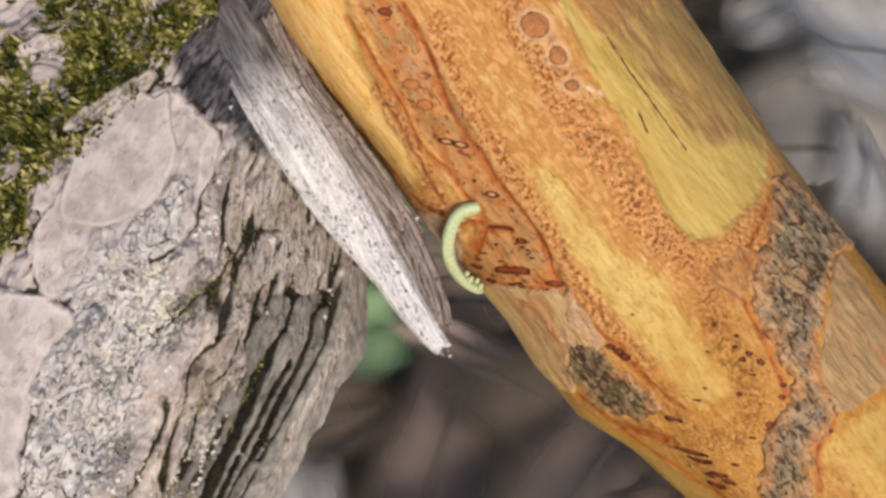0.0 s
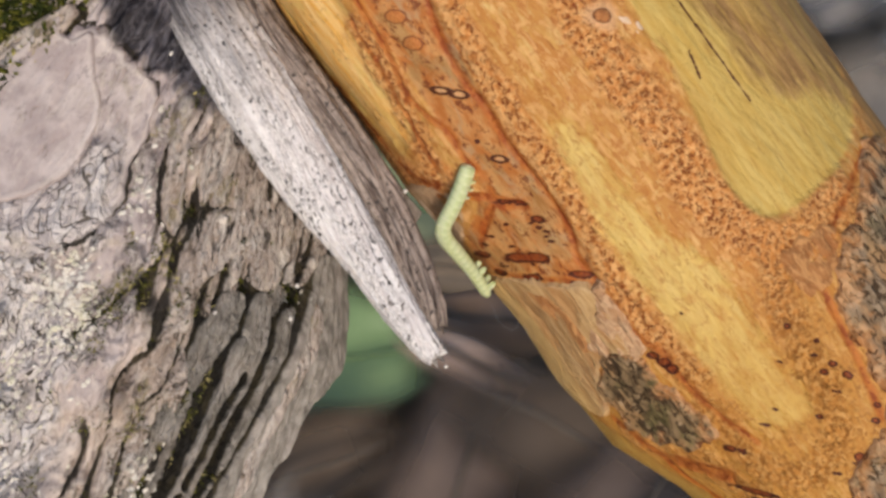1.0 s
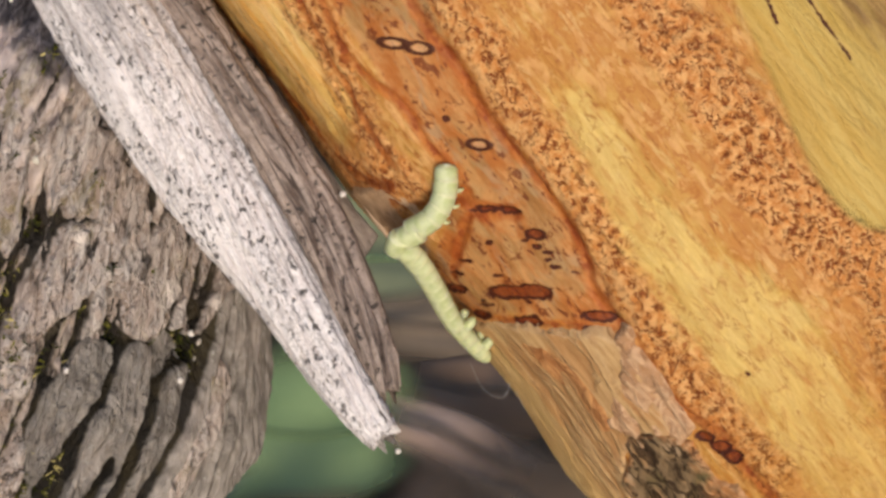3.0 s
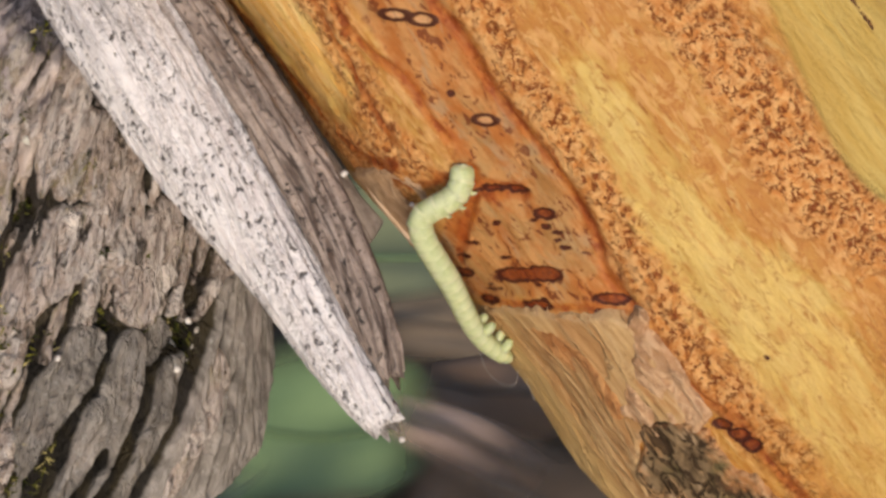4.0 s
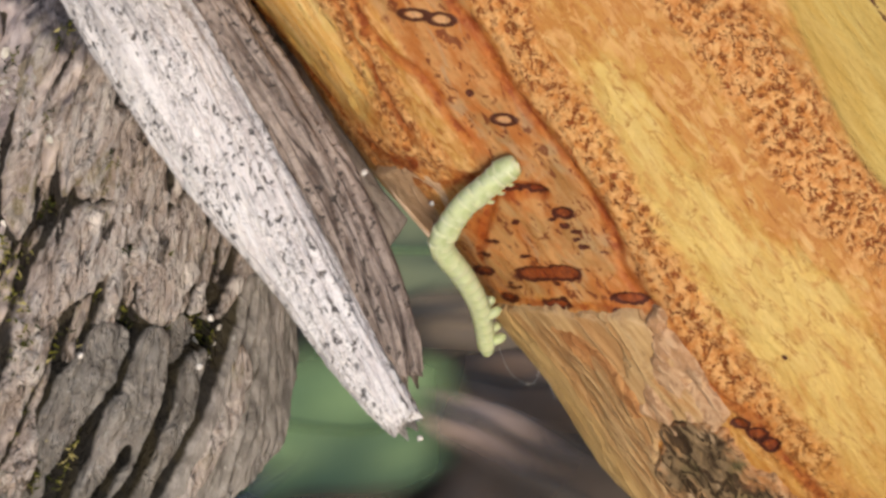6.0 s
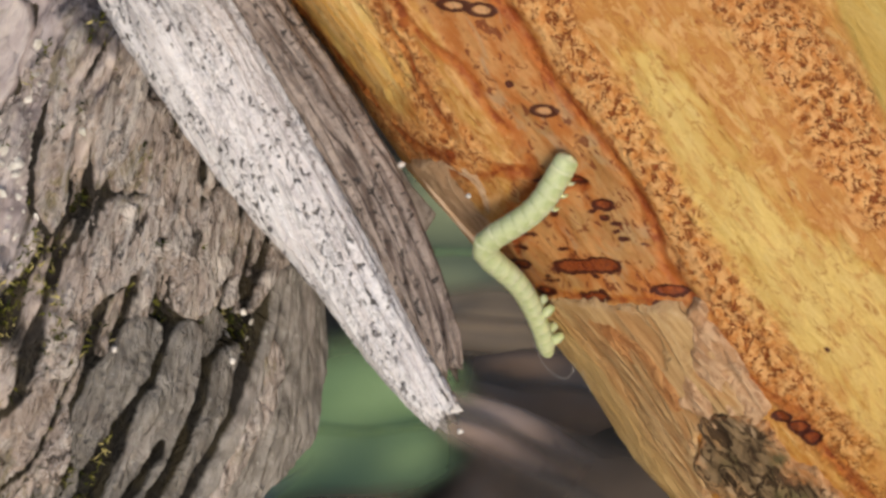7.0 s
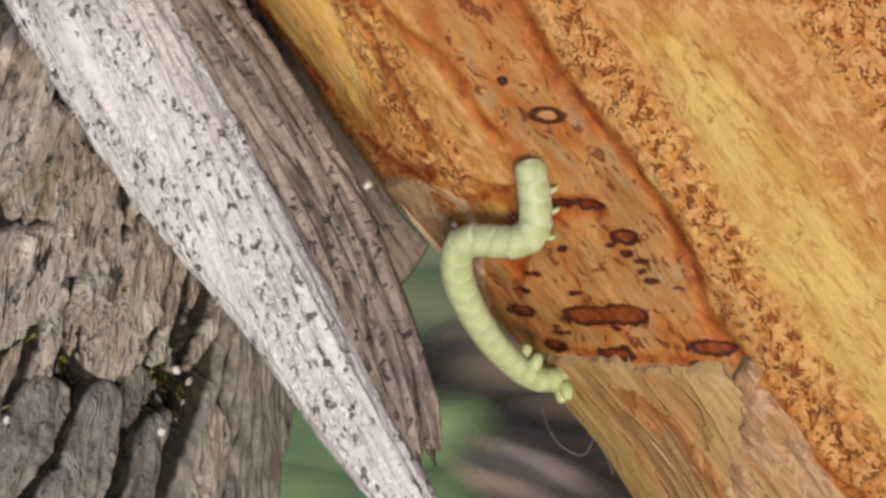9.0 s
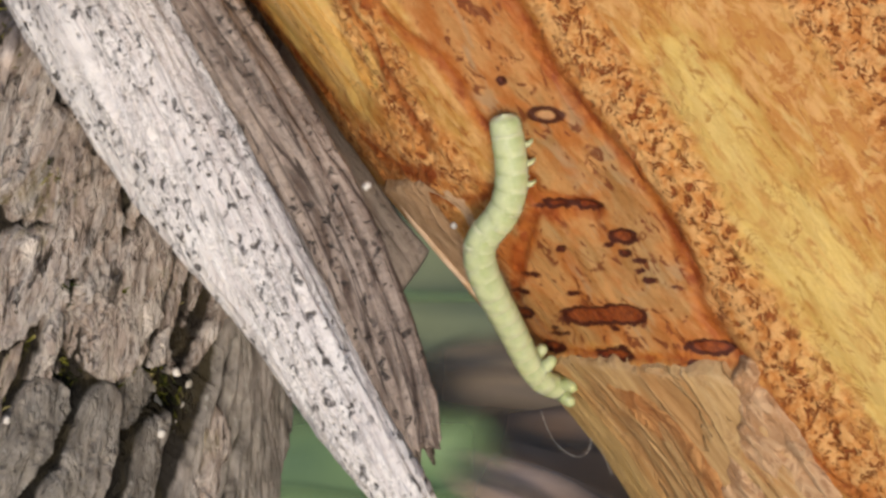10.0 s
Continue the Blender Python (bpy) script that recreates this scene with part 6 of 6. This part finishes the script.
    curl(7.0, (6.0, 3.4, 7.7), (4.9, 4.2, 5.8), (3.8, 5.0, 3.9), (2.1, 6.0, 2.5), (0.2, 7.2, 1.4), (-1.5, 8.6, 0.1), (0.1, 10.3, -1.5), (1.9, 12.2, -3.0), (3.1, 14.3, -5.0), (4.1, 16.5, -7.2), (4.8, 18.8, -9.6))
    curl(7.2, (7.2, 3.0, 7.0), (5.4, 3.8, 5.7), (3.5, 4.7, 4.5), (1.6, 5.7, 3.4), (-0.4, 6.9, 2.3), (-2.1, 8.4, 1.2), (-0.2, 10.1, -0.2), (1.2, 12.0, -2.0), (2.3, 14.2, -4.2), (3.0, 16.4, -6.6), (3.4, 18.8, -9.0))
    curl(7.5, (4.6, 3.9, 8.6), (4.1, 4.6, 6.5), (3.5, 5.4, 4.4), (2.5, 6.4, 2.5), (0.7, 7.5, 1.2), (-1.3, 8.9, 0.2), (-1.1, 10.5, -0.9), (1.1, 12.3, -1.6), (2.2, 14.4, -3.5), (2.8, 16.5, -5.8), (4.0, 18.8, -7.9))
    curl(7.6, (4.0, 4.7, 8.2), (3.7, 5.3, 6.2), (3.1, 6.0, 4.2), (2.1, 6.9, 2.5), (0.7, 7.9, 1.0), (-1.1, 9.2, -0.2), (-1.6, 10.8, -1.3), (0.5, 12.5, -1.1), (1.6, 14.5, -2.4), (2.1, 16.6, -4.5), (3.3, 18.8, -6.5))
    curl(7.8, (3.2, 5.3, 8.3), (2.8, 5.9, 6.1), (1.6, 6.5, 4.1), (-0.2, 7.3, 2.7), (-2.2, 8.3, 1.6), (-4.3, 9.6, 0.4), (-2.1, 11.0, -0.0), (0.1, 12.7, -0.6), (0.3, 14.6, -3.0), (1.9, 16.7, -4.7), (4.2, 18.8, -5.1))
    curl(8.0, (2.8, 5.9, 7.9), (2.8, 6.4, 5.4), (0.5, 7.0, 4.2), (-2.0, 7.8, 3.7), (-4.6, 8.7, 3.1), (-4.2, 9.9, 2.1), (-1.7, 11.3, 1.5), (-0.2, 12.9, -0.6), (1.1, 14.8, -3.0), (3.2, 16.7, -4.8), (5.4, 18.8, -6.6))
    curl(8.2, (3.7, 5.7, 7.2), (4.6, 6.2, 5.0), (2.6, 6.9, 3.8), (0.1, 7.6, 3.4), (-2.3, 8.6, 2.9), (-0.4, 9.8, 1.6), (0.2, 11.2, -0.8), (0.6, 12.8, -3.3), (2.1, 14.7, -5.5), (4.6, 16.7, -6.4), (7.2, 18.8, -6.9))
    curl(8.4, (3.4, 5.6, 7.6), (4.0, 6.1, 5.6), (3.3, 6.8, 3.8), (1.3, 7.5, 3.1), (-0.8, 8.5, 2.8), (-1.0, 9.7, 0.7), (-0.3, 11.1, -1.4), (0.7, 12.8, -3.4), (2.4, 14.7, -4.9), (4.6, 16.7, -5.9), (6.8, 18.8, -6.8))
    curl(8.6, (2.9, 5.5, 8.4), (3.7, 5.9, 6.3), (3.0, 6.4, 4.2), (0.8, 7.0, 3.9), (-1.5, 7.9, 3.6), (-1.1, 8.9, 1.4), (-0.5, 10.3, -0.9), (0.5, 11.8, -3.0), (2.0, 13.6, -4.9), (4.3, 15.5, -5.7), (6.8, 17.4, -5.8))
    curl(9.0, (2.8, 5.3, 8.7), (3.2, 5.8, 6.2), (3.1, 6.4, 3.7), (0.7, 7.2, 3.5), (-1.9, 8.1, 3.8), (-2.4, 9.3, 1.6), (-1.5, 10.7, -0.8), (-0.2, 12.3, -3.1), (1.6, 14.2, -5.1), (3.8, 16.2, -6.6), (6.4, 18.2, -5.6))
    curl(9.2, (2.9, 4.3, 9.9), (2.9, 4.8, 7.5), (2.3, 5.4, 5.1), (0.5, 6.2, 3.6), (-2.1, 7.1, 3.7), (-1.8, 8.3, 1.6), (-0.6, 9.7, -0.7), (0.6, 11.4, -2.9), (2.4, 13.3, -4.8), (4.6, 15.3, -6.4), (6.7, 17.4, -5.6))
    curl(9.3, (3.2, 4.0, 10.1), (3.3, 4.6, 7.8), (3.0, 5.2, 5.5), (1.1, 6.0, 4.0), (-1.1, 7.0, 3.2), (-1.5, 8.3, 1.2), (-0.4, 9.7, -0.9), (0.9, 11.5, -3.0), (2.6, 13.4, -4.9), (4.7, 15.4, -6.5), (6.6, 17.6, -5.6))
    curl(9.5, (2.2, 4.4, 10.5), (2.4, 5.1, 8.2), (1.9, 5.8, 6.0), (0.5, 6.7, 4.1), (-1.5, 7.8, 2.8), (-0.4, 9.1, 1.0), (0.7, 10.7, -1.1), (1.8, 12.5, -3.3), (3.2, 14.5, -5.4), (5.2, 16.6, -6.9), (5.7, 18.8, -5.3))
    curl(9.8, (1.4, 4.3, 11.6), (1.6, 4.9, 9.4), (1.5, 5.7, 7.1), (0.8, 6.6, 5.0), (-0.8, 7.7, 3.4), (-0.6, 9.0, 1.3), (0.7, 10.6, -0.6), (1.8, 12.4, -2.7), (2.9, 14.4, -4.9), (4.5, 16.6, -6.8), (6.1, 18.8, -5.8))
    curl(10.0, (1.2, 4.4, 11.6), (1.6, 5.1, 9.4), (1.7, 5.8, 7.2), (1.0, 6.7, 5.1), (-0.7, 7.8, 3.6), (-0.4, 9.1, 1.4), (0.6, 10.7, -0.6), (1.7, 12.5, -2.7), (2.7, 14.5, -4.9), (4.2, 16.6, -6.9), (6.1, 18.8, -6.3))
    walk(inchworm, root)
    for ob, keys in zip(BODY, rows):
        walk(ob, keys)


motions()
